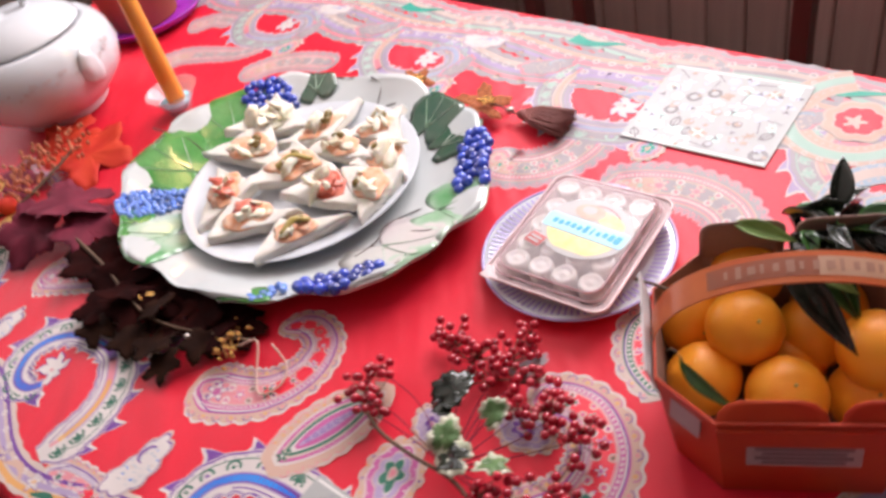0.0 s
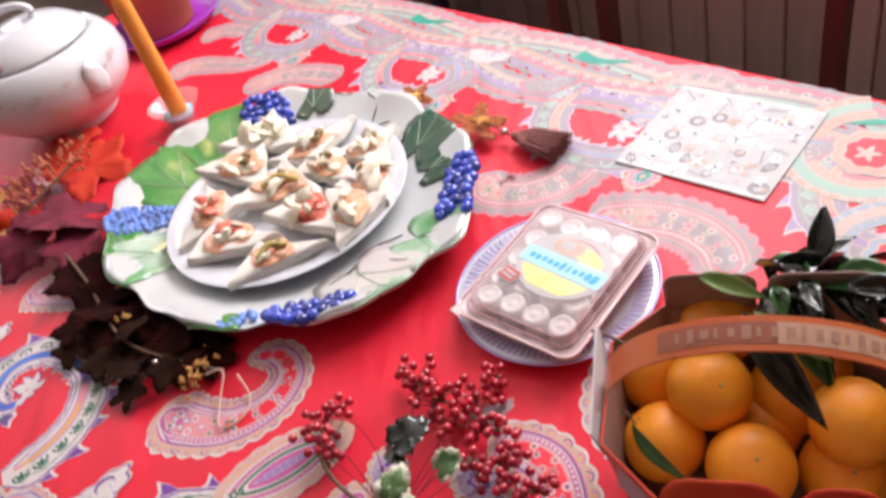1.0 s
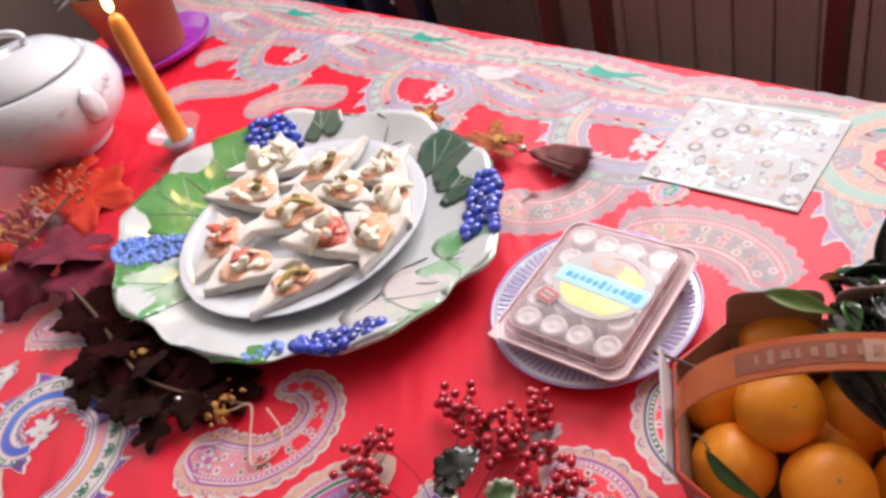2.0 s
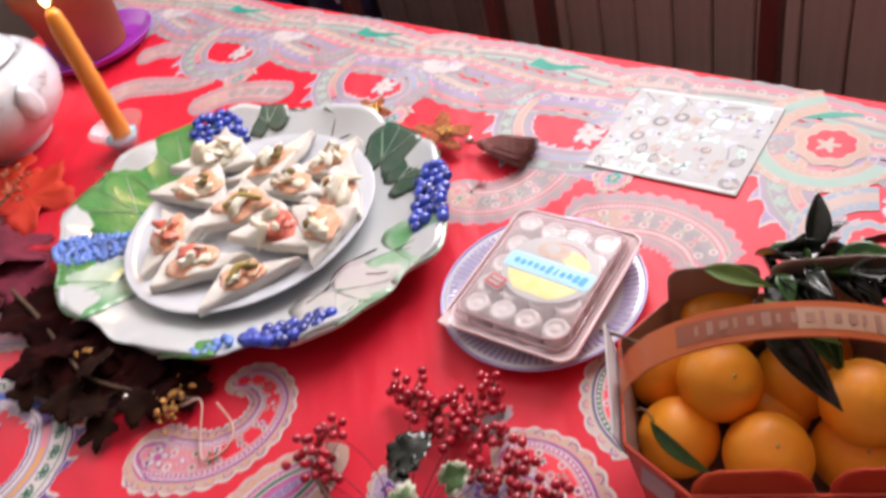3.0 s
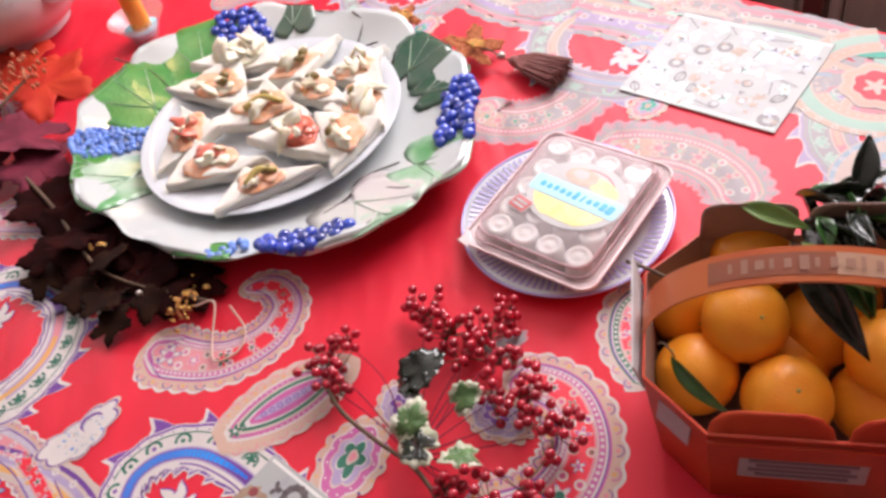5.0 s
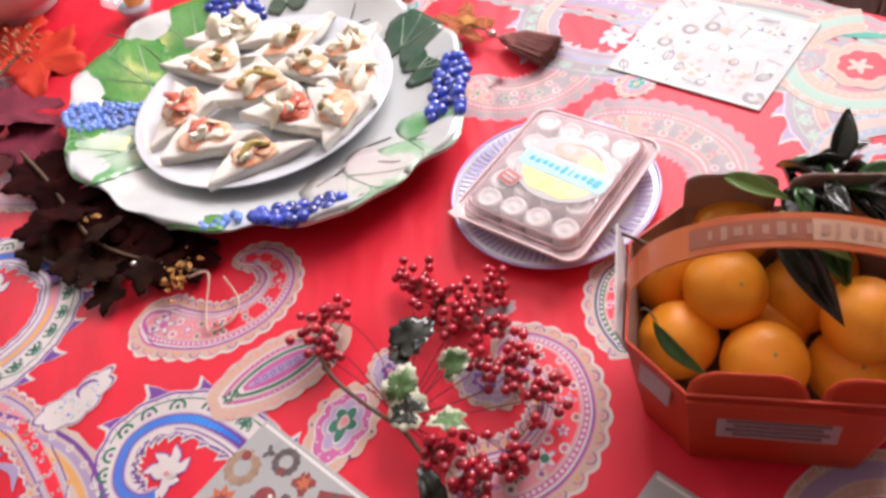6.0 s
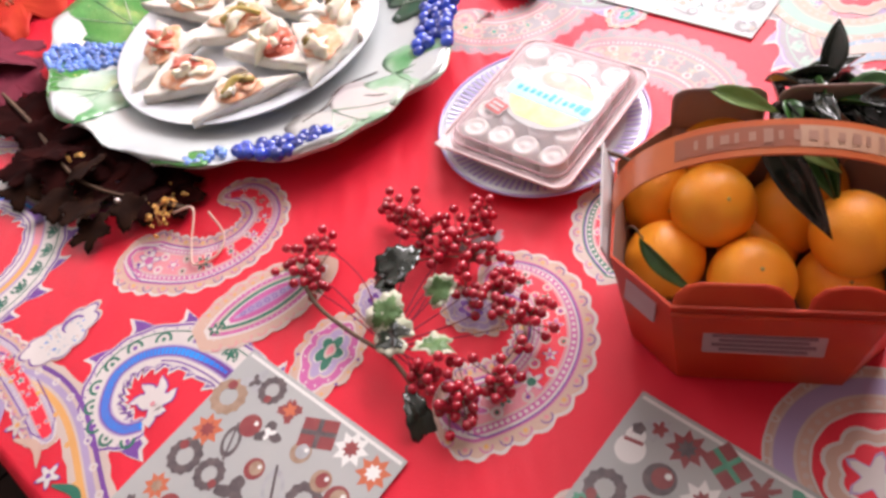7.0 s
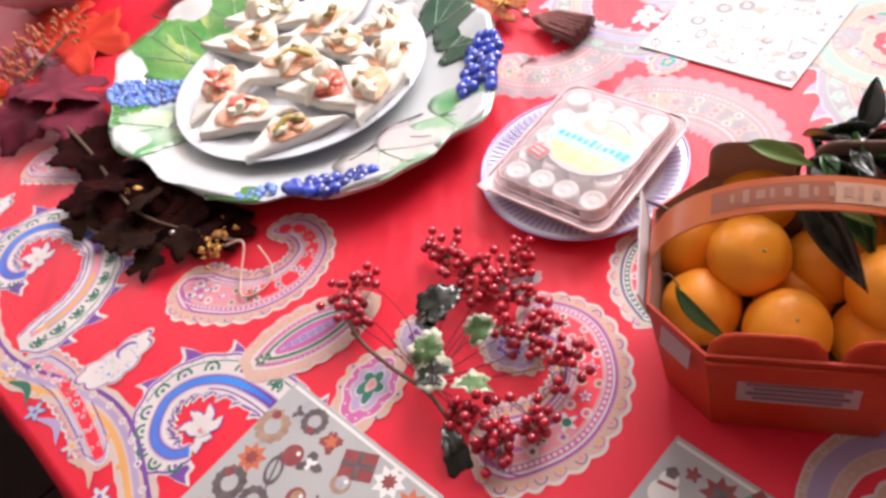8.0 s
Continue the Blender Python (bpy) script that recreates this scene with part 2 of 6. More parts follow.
M_SHEET = material("sticker_sheet", (0.39, 0.39, 0.375), rough=0.5, second=(0.34, 0.35, 0.345), scale=14, coat=0.4)
M_PIC = {
    "white": material("white_picture_print", (0.7, 0.69, 0.66), rough=0.42, coat=0.4),
    "red": material("red_picture_print", (0.26, 0.05, 0.045), rough=0.42, second=(0.2, 0.02, 0.03), scale=90, coat=0.4),
    "green": material("green_picture_print", (0.04, 0.22, 0.13), rough=0.42, second=(0.1, 0.34, 0.22), scale=90, coat=0.4),
    "grey": material("grey_picture_print", (0.3, 0.3, 0.31), rough=0.42, second=(0.42, 0.42, 0.43), scale=120, coat=0.4),
    "black": material("dark_picture_print", (0.05, 0.04, 0.045), rough=0.42, second=(0.15, 0.11, 0.11), scale=120, coat=0.4),
    "brown": material("brown_picture_print", (0.26, 0.16, 0.1), rough=0.42, second=(0.4, 0.28, 0.2), scale=120, coat=0.4),
    "blue": material("grey_blue_picture_print", (0.36, 0.42, 0.56), rough=0.42, second=(0.5, 0.54, 0.64), scale=80, coat=0.4),
    "orange": material("orange_picture_print", (0.5, 0.12, 0.05), rough=0.42, coat=0.4),
    "mint": material("mint_picture_print", (0.36, 0.62, 0.55), rough=0.42, second=(0.5, 0.7, 0.64), scale=90, coat=0.4),
}
M_BOARD = material("dark_wall_board", (0.5, 0.37, 0.32), rough=0.5, second=(0.4, 0.29, 0.25), scale=6, stretch=(9, 9, 0.5), bump=0.2, bump_scale=40, per_object=0.15)
M_GROOVE = material("board_backing", (0.03, 0.02, 0.018), rough=0.8)
M_WALL = material("painted_plaster", (0.34, 0.27, 0.23), rough=0.9, second=(0.29, 0.23, 0.2), scale=3, bump=0.2, bump_scale=120)
M_FLOORTILE = material("dark_floor_tile", (0.012, 0.006, 0.005), rough=0.7, spec=0.08, second=(0.028, 0.016, 0.012), scale=5, per_object=0.15)
M_GROUT = material("floor_grout", (0.015, 0.012, 0.01), rough=0.9)
M_CEIL = material("ceiling_paint", (0.86, 0.84, 0.81), rough=0.9, second=(0.82, 0.8, 0.77), scale=4)
M_CHAIR = material("red_brown_chair_wood", (0.085, 0.03, 0.025), rough=0.4, second=(0.07, 0.025, 0.02), scale=8, stretch=(6, 6, 0.6), coat=0.2)
M_OLDWOOD = material("light_worn_wood", (0.5, 0.24, 0.13), rough=0.5, second=(0.42, 0.18, 0.1), scale=8, stretch=(6, 6, 0.6))
M_TABLEWOOD = material("table_wood", (0.22, 0.11, 0.06), rough=0.5, second=(0.15, 0.07, 0.04), scale=8, stretch=(1, 10, 10))
M_NAVY = material("navy_fabric", (0.02, 0.012, 0.07), rough=0.8, second=(0.03, 0.03, 0.12), scale=8, sheen=0.2)
M_TEALFAB = material("teal_fabric", (0.014, 0.15, 0.36), rough=0.8, second=(0.03, 0.22, 0.45), scale=14, sheen=0.2)
M_STAR = material("white_star_print", (0.6, 0.6, 0.66), rough=0.7)
M_FRAMEPAINT = material("white_window_paint", (0.75, 0.73, 0.7), rough=0.5, second=(0.7, 0.68, 0.64), scale=12)
M_SWITCH = material("grey_white_plastic", (0.6, 0.58, 0.56), rough=0.4)


# ---- mesh helpers ----
def thing(name, m, label, category, group="", kind=""):
    ob = new(name)
    ob.empty_display_size = 0.05
    ob.matrix_world = m
    return tagged(ob, label, category, group, kind)


def part(name, bm, mat, parent=None, label="", smooth=True, m=None):
    me = bpy.data.meshes.new(name)
    bm.normal_update()
    bm.to_mesh(me)
    bm.free()
    for x in mat if isinstance(mat, (list, tuple)) else [mat]:
        me.materials.append(x)
    if smooth:
        me.shade_smooth()
    ob = new(name, me)
    if parent:
        ob.parent = parent
    if m is not None:
        ob.matrix_local = m
    if label:
        ob["label"] = label
    return ob


def share(name, me, parent, m):
    ob = new(name, me)
    ob.parent = parent
    ob.matrix_local = m
    return ob


def box(w, d, h, bevel=0.0, at=(0, 0, 0), seg=2):
    bm = bmesh.new()
    bmesh.ops.create_cube(bm, size=1, matrix=Matrix.Translation(at) @ Matrix.Diagonal((w, d, h, 1)))
    if bevel:
        bmesh.ops.bevel(bm, geom=bm.edges[:], offset=bevel, segments=seg, affect="EDGES", profile=0.5)
    return bm


def lathe(profile, steps=48, sx=1.0, sy=1.0, shape=None, caps=True):
    """Turns (radius, height) pairs; shape(angle, share) may scale the radius."""
    bm = bmesh.new()
    rings = []
    for k, (r, z) in enumerate(profile):
        ring = []
        for i in range(steps):
            a = 2 * math.pi * i / steps
            f = shape(a, k) if shape else 1.0
            ring.append(bm.verts.new((r * f * sx * math.cos(a), r * f * sy * math.sin(a), z)))
        rings.append(ring)
    for a, b in zip(rings, rings[1:]):
        for i in range(steps):
            bm.faces.new((a[i], a[(i + 1) % steps], b[(i + 1) % steps], b[i]))
    if caps and profile[0][0] > 1e-6:
        bm.faces.new(rings[0][::-1])
    if caps and profile[-1][0] > 1e-6:
        bm.faces.new(rings[-1])
    bmesh.ops.remove_doubles(bm, verts=bm.verts[:], dist=1e-6)
    bmesh.ops.recalc_face_normals(bm, faces=bm.faces[:])
    return bm


def tube(points, radius, sides=6, taper=1.0, bm=None):
    bm = bm or bmesh.new()
    pts = [Vector(p) for p in points]
    rings = []
    for i, p in enumerate(pts):
        d = (pts[min(i + 1, len(pts) - 1)] - pts[max(i - 1, 0)]).normalized()
        side = d.cross(Vector((0, 0, 1)))
        side = side.normalized() if side.length > 1e-3 else Vector((1, 0, 0))
        up = side.cross(d)
        r = radius * (1 + (taper - 1) * i / max(len(pts) - 1, 1))
        rings.append([bm.verts.new(p + r * (math.cos(2 * math.pi * k / sides) * side + math.sin(2 * math.pi * k / sides) * up)) for k in range(sides)])
    for a, b in zip(rings, rings[1:]):
        for k in range(sides):
            bm.faces.new((a[k], a[(k + 1) % sides], b[(k + 1) % sides], b[k]))
    bm.faces.new(rings[0][::-1])
    bm.faces.new(rings[-1])
    return bm


def spline(ctrl, n=40):
    """A smooth run of points through the control points."""
    c = [Vector(p) for p in ctrl]
    c = [2 * c[0] - c[1]] + c + [2 * c[-1] - c[-2]]
    out = []
    for k in range(n + 1):
        s = k / n * (len(c) - 3)
        i = min(int(s), len(c) - 4)
        t = s - i
        a, b, d, e = c[i : i + 4]
        out.append(0.5 * (2 * b + (d - a) * t + (2 * a - 5 * b + 4 * d - e) * t * t + (3 * b - a - 3 * d + e) * t**3))
    return out


def ball(radius, sub=2, squash=(1, 1, 1), rough=0.0, seed=0):
    bm = bmesh.new()
    bmesh.ops.create_icosphere(bm, subdivisions=sub, radius=radius)
    for v in bm.verts:
        f = 1 + rough * noise.noise(v.co / radius * 1.3 + Vector((seed * 3.1, seed, 0)))
        v.co = Vector((v.co.x * squash[0], v.co.y * squash[1], v.co.z * squash[2])) * f
    return bm


def ball_mesh(name, radius, mat, sub=2):
    bm = ball(radius, sub)
    me = bpy.data.meshes.new(name)
    bm.to_mesh(me)
    bm.free()
    me.materials.append(mat)
    me.shade_smooth()
    return me


def solid_outline(outline, thick, height=None):
    """A thin solid over a closed outline of (x, y); height(x, y) bends it."""
    bm = bmesh.new()
    h = height or (lambda x, y: 0.0)
    cx, cy = sum(p[0] for p in outline) / len(outline), sum(p[1] for p in outline) / len(outline)
    n = len(outline)
    levels = [(0.0, 1), (0.4, n), (0.75, n), (1.0, n)]
    layers = []
    for dz in (thick, 0.0):
        rings = []
        for f, _ in levels[1:]:
            ring = []
            for x, y in outline:
                px, py = cx + (x - cx) * f, cy + (y - cy) * f
                ring.append(bm.verts.new((px, py, h(px, py) + (dz if f < 1 else dz * 0.5 + thick * 0.25))))
            rings.append(ring)
        c = bm.verts.new((cx, cy, h(cx, cy) + dz))
        for i in range(n):
            j = (i + 1) % n
            bm.faces.new((c, rings[0][i], rings[0][j]))
            for a, b in zip(rings, rings[1:]):
                bm.faces.new((a[i], b[i], b[j], a[j]))
        layers.append(rings[-1])
    for i in range(n):
        j = (i + 1) % n
        bm.faces.new((layers[0][i], layers[1][i], layers[1][j], layers[0][j]))
    bmesh.ops.recalc_face_normals(bm, faces=bm.faces[:])
    return bm


def lobed(size, lobes=5, depth=0.35, long=1.2, teeth=0.06, seed=0, n=90):
    """The outline of a vine or maple leaf, its stem at the origin side (-y)."""
    out = []
    for i in range(n):
        a = 2 * math.pi * i / n
        r = 1 - depth * (0.5 - 0.5 * math.cos(lobes * (a - math.pi / 2))) + teeth * math.sin(a * lobes * 4 + seed) * 0.6
        if abs(a - 1.5 * math.pi) < 0.35:
            r *= 0.55 + 0.45 * abs(a - 1.5 * math.pi) / 0.35
        out.append((size * r * math.cos(a), size * r * long * math.sin(a)))
    return out


def pointed(length, width, n=14):
    """The outline of a lance-shaped leaf along +x from the origin."""
    up = [(length * i / n, width * math.sin(math.pi * (i / n) ** 0.8) * 0.5) for i in range(n + 1)]
    return up + [(x, -y) for x, y in up[-2:0:-1]]


# ---- room ----
def W(u, v, z=0.0):
    return TBL @ Vector((u, v, z))


def slab(name, u0, u1, v0, v1, z0, z1, mat, label, category, bevel=0.0):
    ob = part(name, box(u1 - u0, v1 - v0, z1 - z0, bevel), mat, smooth=False)
    ob.matrix_world = TBL @ Matrix.Translation(((u0 + u1) / 2, (v0 + v1) / 2, (z0 + z1) / 2))
    return tagged(ob, label, category, kind="structure")


floor = slab("floor", ROOM_U0, ROOM_U1, ROOM_V0, WALL_V + 0.2, -0.1, -0.006, M_GROUT, "dark reddish tiled floor with thin joints", "floor")
ceiling = slab("ceiling", ROOM_U0, ROOM_U1, ROOM_V0, WALL_V + 0.2, ROOM_H, ROOM_H + 0.1, M_CEIL, "plain off-white painted ceiling", "ceiling")
slab("wall_east", ROOM_U1, ROOM_U1 + 0.2, ROOM_V0, WALL_V + 0.2, -0.1, ROOM_H + 0.1, M_WALL, "plain painted plaster wall", "wall")
slab("wall_south", ROOM_U0 - 0.2, ROOM_U1 + 0.2, ROOM_V0 - 0.2, ROOM_V0, -0.1, ROOM_H + 0.1, M_WALL, "plain painted plaster wall", "wall")
# walls with a window each lie along x in a frame of their own: the opening goes through
NORTH = TBL @ Matrix.Translation((0, WALL_V, 0))
WEST = TBL @ Matrix.Translation((ROOM_U0, 0, 0)) @ Matrix.Rotation(radians(90), 4, "Z")
wall_north = thing("wall_north", NORTH, "wall clad in dark brown boards below a window", "wall", kind="structure")
wall_west = thing("wall_west", WEST, "plain painted plaster wall with a window", "wall", kind="structure")
FR = 0.05


def wall_with_opening(ob, x0, x1, a, b, low):
    for p0, p1, z0, z1, mat in ((x0, x1, -0.1, WIN_Z0, low), (x0, x1, WIN_Z1, ROOM_H + 0.1, M_WALL), (x0, a, WIN_Z0, WIN_Z1, M_WALL), (b, x1, WIN_Z0, WIN_Z1, M_WALL)):
        part("wall_section", box(p1 - p0, 0.2, z1 - z0, at=((p0 + p1) / 2, 0.1, (z0 + z1) / 2)), mat, ob, smooth=False)


def window(name, m, x0, x1):
    ob = thing(name, m, "white painted wooden window letting in daylight", "window", kind="structure")
    mid = (x0 + x1) / 2
    for piece, a, b, z0, z1 in (("frame_rail", x0, x1, WIN_Z1 - FR, WIN_Z1), ("frame_rail", x0, x1, WIN_Z0, WIN_Z0 + FR),
                                ("frame_stile", x0, x0 + FR, WIN_Z0 + FR, WIN_Z1 - FR), ("frame_stile", x1 - FR, x1, WIN_Z0 + FR, WIN_Z1 - FR),
                                ("mullion", mid - 0.035, mid + 0.035, WIN_Z0 + FR, WIN_Z1 - FR)):
        part(piece, box(b - a, 0.05, z1 - z0, 0.004, at=((a + b) / 2, 0.07, (z0 + z1) / 2)), M_FRAMEPAINT, ob, smooth=False)
    part("window_sill", box(x1 - x0 + 0.1, 0.1, 0.03, 0.006, at=(mid, -0.03, WIN_Z0 - 0.018)), M_FRAMEPAINT, ob, smooth=False)


wall_with_opening(wall_north, ROOM_U0 - 0.2, ROOM_U1 + 0.2, *NORTH_WIN, M_GROOVE)
wall_with_opening(wall_west, ROOM_V0, WALL_V, *WEST_WIN, M_WALL)
window("window_1", NORTH, *NORTH_WIN)
window("window_2", WEST, *WEST_WIN)
switch = thing("socket_cover", TBL @ Matrix.Translation((-0.683, WALL_V - 0.024, 0.5)), "small grey-white plastic socket cover on the boards", "socket")
part("cover", box(0.06, 0.012, 0.1, 0.004), M_SWITCH, switch)
part("face", box(0.045, 0.004, 0.06, 0.0015, at=(0, -0.008, 0)), M_SWITCH, switch)


# ---- table and cloth ----
TU0, TU1, TV0, TV1, TOP = -1.535, 0.42, 0.036, 0.857, 0.75
table = thing("dining_table", TBL, "wooden dining table hidden under a red cloth", "table")
part("tabletop", box(TU1 - TU0 - 0.012, TV1 - TV0 - 0.012, 0.028, 0.004, at=((TU0 + TU1) / 2, (TV0 + TV1) / 2, TOP - 0.018)), M_TABLEWOOD, table, smooth=False)
for u in (TU0 + 0.08, TU1 - 0.08):
    for v in (TV0 + 0.08, TV1 - 0.08):
        part("leg", box(0.06, 0.06, TOP - 0.032, 0.004, at=(u, v, (TOP - 0.032) / 2)), M_TABLEWOOD, table, smooth=False)


def cloth_mesh():
    """A flat top with a rounded edge and skirts that hang in shallow folds."""
    bm = bmesh.new()
    nu, nv, drop = 160, 70, 0.2
    prof = [(0.0, 0.0), (0.004, -0.001), (0.009, -0.006), (0.011, -0.015)] + [(0.011, -0.015 - (drop - 0.015) * k / 6) for k in range(1, 7)]
    loop = []
    for k in range(nu):
        loop.append((TU0 + (TU1 - TU0) * k / nu, TV0, 0, -1))
    for k in range(nv):
        loop.append((TU1, TV0 + (TV1 - TV0) * k / nv, 1, 0))
    for k in range(nu):
        loop.append((TU1 - (TU1 - TU0) * k / nu, TV1, 0, 1))
    for k in range(nv):
        loop.append((TU0, TV1 - (TV1 - TV0) * k / nv, -1, 0))
    rings = []
    for off, dz in prof:
        ring = []
        for i, (u, v, du, dv) in enumerate(loop):
            hang = max(0, -dz - 0.02) / drop
            o = off + hang * 0.022 * (1 + math.sin(i * 0.42 + 0.8 * math.sin(i * 0.11)))
            ring.append(bm.verts.new((u + du * o, v + dv * o, TOP + dz)))
        rings.append(ring)
    n = len(loop)
    for a, b in zip(rings, rings[1:]):
        for i in range(n):
            bm.faces.new((a[i], b[i], b[(i + 1) % n], a[(i + 1) % n]))
    bm.faces.new(rings[0])
    bmesh.ops.recalc_face_normals(bm, faces=bm.faces[:])
    return bm


cloth = thing("tablecloth", TBL, "red cotton tablecloth printed with cream and blue paisley", "tablecloth")
cloth_sheet = part("cloth_sheet", cloth_mesh(), M_RED, cloth, "red printed cotton sheet")


# ---- printed motifs, flat on the cloth, in world metres ----
class Print:
    made = 0

    def __init__(self):
        self.bm = bmesh.new()
        Print.made += 1
        self.lift = 0.0000004 * Print.made

    def poly(self, pts, ink, level):
        z = TOP + 0.0003 + 0.00006 * level + self.lift
        f = self.bm.faces.new([self.bm.verts.new((p[0], p[1], z)) for p in pts])
        f.material_index = ink

    def ribbon(self, pts, w, ink, level, off=lambda s: 0.0):
        n, z = len(pts) - 1, TOP + 0.0003 + 0.00006 * level + self.lift
        rows = []
        for i, p in enumerate(pts):
            d = (pts[min(i + 1, n)] - pts[max(i - 1, 0)])
            d = Vector((d.x, d.y, 0)).normalized()
            side = Vector((-d.y, d.x, 0))
            s, o = i / n, off(i / n)
            rows.append([self.bm.verts.new((*(p + side * (o + k * w(s)))[:2], z)) for k in (1, -1)])
        for a, b in zip(rows, rows[1:]):
            f = self.bm.faces.new((a[0], b[0], b[1], a[1]))
            f.material_index = ink

    def dot(self, x, y, r, ink, level, n=8, squash=1.0, turn=0.0):
        c, s = math.cos(turn), math.sin(turn)
        self.poly([(x + r * (math.cos(2 * math.pi * k / n) * c - squash * math.sin(2 * math.pi * k / n) * s),
                    y + r * (math.cos(2 * math.pi * k / n) * s + squash * math.sin(2 * math.pi * k / n) * c)) for k in range(n)], ink, level)

    def ring(self, x, y, r, w, ink, level, a0=0.0, a1=2 * math.pi, n=14):
        pts = [Vector((x + r * math.cos(a0 + (a1 - a0) * k / n), y + r * math.sin(a0 + (a1 - a0) * k / n), 0)) for k in range(n + 1)]
        self.ribbon(pts, lambda s: w, ink, level)

    def along(self, pts, count, off, s0=0.0, s1=1.0):
        """Evenly spread places beside a line: point, direction, share."""
        n = len(pts) - 1
        for k in range(count):
            s = s0 + (s1 - s0) * (k + 0.5) / count
            i = min(int(s * n), n - 1)
            p = pts[i].lerp(pts[i + 1], s * n - i)
            d = (pts[i + 1] - pts[i]).normalized()
            side = Vector((-d.y, d.x, 0))
            yield p + side * (off(s) if callable(off) else off), d, side, s

    def done(self, name="paisley_motif", label=""):
        ob = part(name, self.bm, PRINTS, cloth, label, smooth=False)
        ob.matrix_local = TBL.inverted()
        return ob


def flower(p, x, y, r, turn, level, inks=(WHITE, PURPLE)):
    for grow, ink, lv in ((1.16, inks[1], level), (1.0, inks[0], level + 1)):
        pts = []
        for k in range(30):
            a = 2 * math.pi * k / 30
            q = r * grow * (0.62 + 0.38 * math.cos(5 * a) * (1 if math.cos(5 * a) > 0 else 0.55))
            pts.append((x + q * math.cos(a + turn), y + q * math.sin(a + turn)))
        p.poly(pts, ink, lv)


def spiral_paisley(cx, cy, turn=0.0, size=1.0, inks=(BLUE, PURPLE, GREEN, CREAM), seed=0, flip=1):
    """A curled pale band with a coloured core, flame-shaped teeth outside and a white lily within."""
    p = Print()
    band, edge, arch, ground = inks
    curl = ((282, 0.029), (250, 0.0315), (215, 0.0315), (180, 0.03), (139, 0.0315), (94, 0.0325), (43, 0.041), (0, 0.069), (-21, 0.085), (-36, 0.097), (-50, 0.105), (-64, 0.111), (-76, 0.116))
    pts = []
    c0, q0 = math.cos(turn), math.sin(turn)
    for x, y, _ in spline([(r * math.cos(radians(a)), r * math.sin(radians(a)), 0) for a, r in curl], 100):
        x, y = x * size * flip, y * size
        pts.append(Vector((cx + x * c0 - y * q0, cy + x * q0 + y * c0, 0)))
    out = 1 if flip > 0 else -1
    ends = lambda s: min(1, 0.3 + s * 6) * min(1, 0.35 + (1 - s) * 9)
    outer = lambda s: size * (0.0165 + 0.013 * s) * ends(s)
    inner = lambda s: size * (0.0085 + 0.007 * s) * ends(s)
    wave = lambda s: 0.0008 * size * math.sin(s * 120)
    # flame-shaped teeth that lean back along the outer side
    for k, (q, d, side, s) in enumerate(p.along(pts, 13, 0.0, 0.03, 0.95)):
        base = q + side * out * outer(s) * 0.9
        w, h = size * 0.0155, size * (0.0135 + 0.004 * (k % 2))
        tooth = [(1.05, -0.1), (0.55, 0.28), (0.1, 0.4), (-0.35, 0.72), (-0.95, 1.0), (-0.8, 0.45), (-0.98, 0.1), (-0.7, -0.25)]
        for grow, ink, lv in ((1.26, WHITE, 0), (1.0, edge, 0.6)):
            p.poly([base + d * w * grow * a + side * out * (h * (0.36 + (b - 0.36) * grow)) for a, b in tooth], ink, lv)
    mid = lambda s: out * (outer(s) - inner(s)) / 2
    half = lambda s: (outer(s) + inner(s)) / 2
    p.ribbon(pts, lambda s: half(s) + size * 0.0032 + wave(s), WHITE, 2.2, mid)
    p.ribbon(pts, lambda s: half(s) + size * 0.0021 + wave(s), edge, 2.8, mid)
    p.ribbon(pts, lambda s: half(s) + wave(s), ground, 3.4, mid)
    # small teeth on the inner edge
    for q, d, side, s in p.along(pts, 15, lambda s: -out * inner(s) * 1.05, 0.06, 0.62):
        for grow, ink, lv in ((1.0, WHITE, 3.0), (0.66, edge, 3.6), (0.34, WHITE, 4.2)):
            p.poly([q - d * size * 0.005 * grow, q - side * out * size * 0.0085 * grow - d * size * 0.003, q + d * size * 0.006 * grow], ink, lv)
    # the coloured core with a pale halo and fine ribs across it
    p.ribbon(pts[1:92], lambda s: size * 0.0055, LILAC if band == BLUE else CREAM, 4.4)
    p.ribbon(pts[1:64], lambda s: size * 0.0041, edge if band == BLUE else LILAC, 5.0)
    p.ribbon(pts[1:58], lambda s: size * 0.0031 * min(1, 0.4 + (1 - s) * 5), band, 5.6)
    p.ribbon(pts[62:97], lambda s: size * 0.0042 * (1 - 0.5 * s), ROSE, 5.0)
    p.ribbon(pts[70:94], lambda s: size * 0.0026, OCHRE if band == BLUE else BEIGE, 5.6)
    for q, d, side, s in p.along(pts, 70, 0.0, 0.02, 0.62):
        p.ribbon([q - side * size * 0.0032, q + side * size * 0.0032], lambda t: size * 0.0003, edge if band == BLUE else LILAC, 6.2)
    # arches with a leaf in each along the outer half
    for k, (q, d, side, s) in enumerate(p.along(pts, 17, lambda s: out * (0.008 * size + outer(s) * 0.12), 0.03, 0.97)):
        r = size * (0.0048 + 0.0026 * s)
        a0 = math.atan2(side.y * out, side.x * out)
        p.ring(q.x, q.y, r, size * 0.0012, arch, 4.4, a0 - 1.9, a0 + 1.9, 9)
        if s > 0.5:
            flower(p, q.x + side.x * out * r * 0.3, q.y + side.y * out * r * 0.3, r * 0.95, k * 1.3, 5, (arch, WHITE))
        else:
            p.dot(q.x, q.y, r * 0.36, arch if k % 2 else edge, 5, 6)
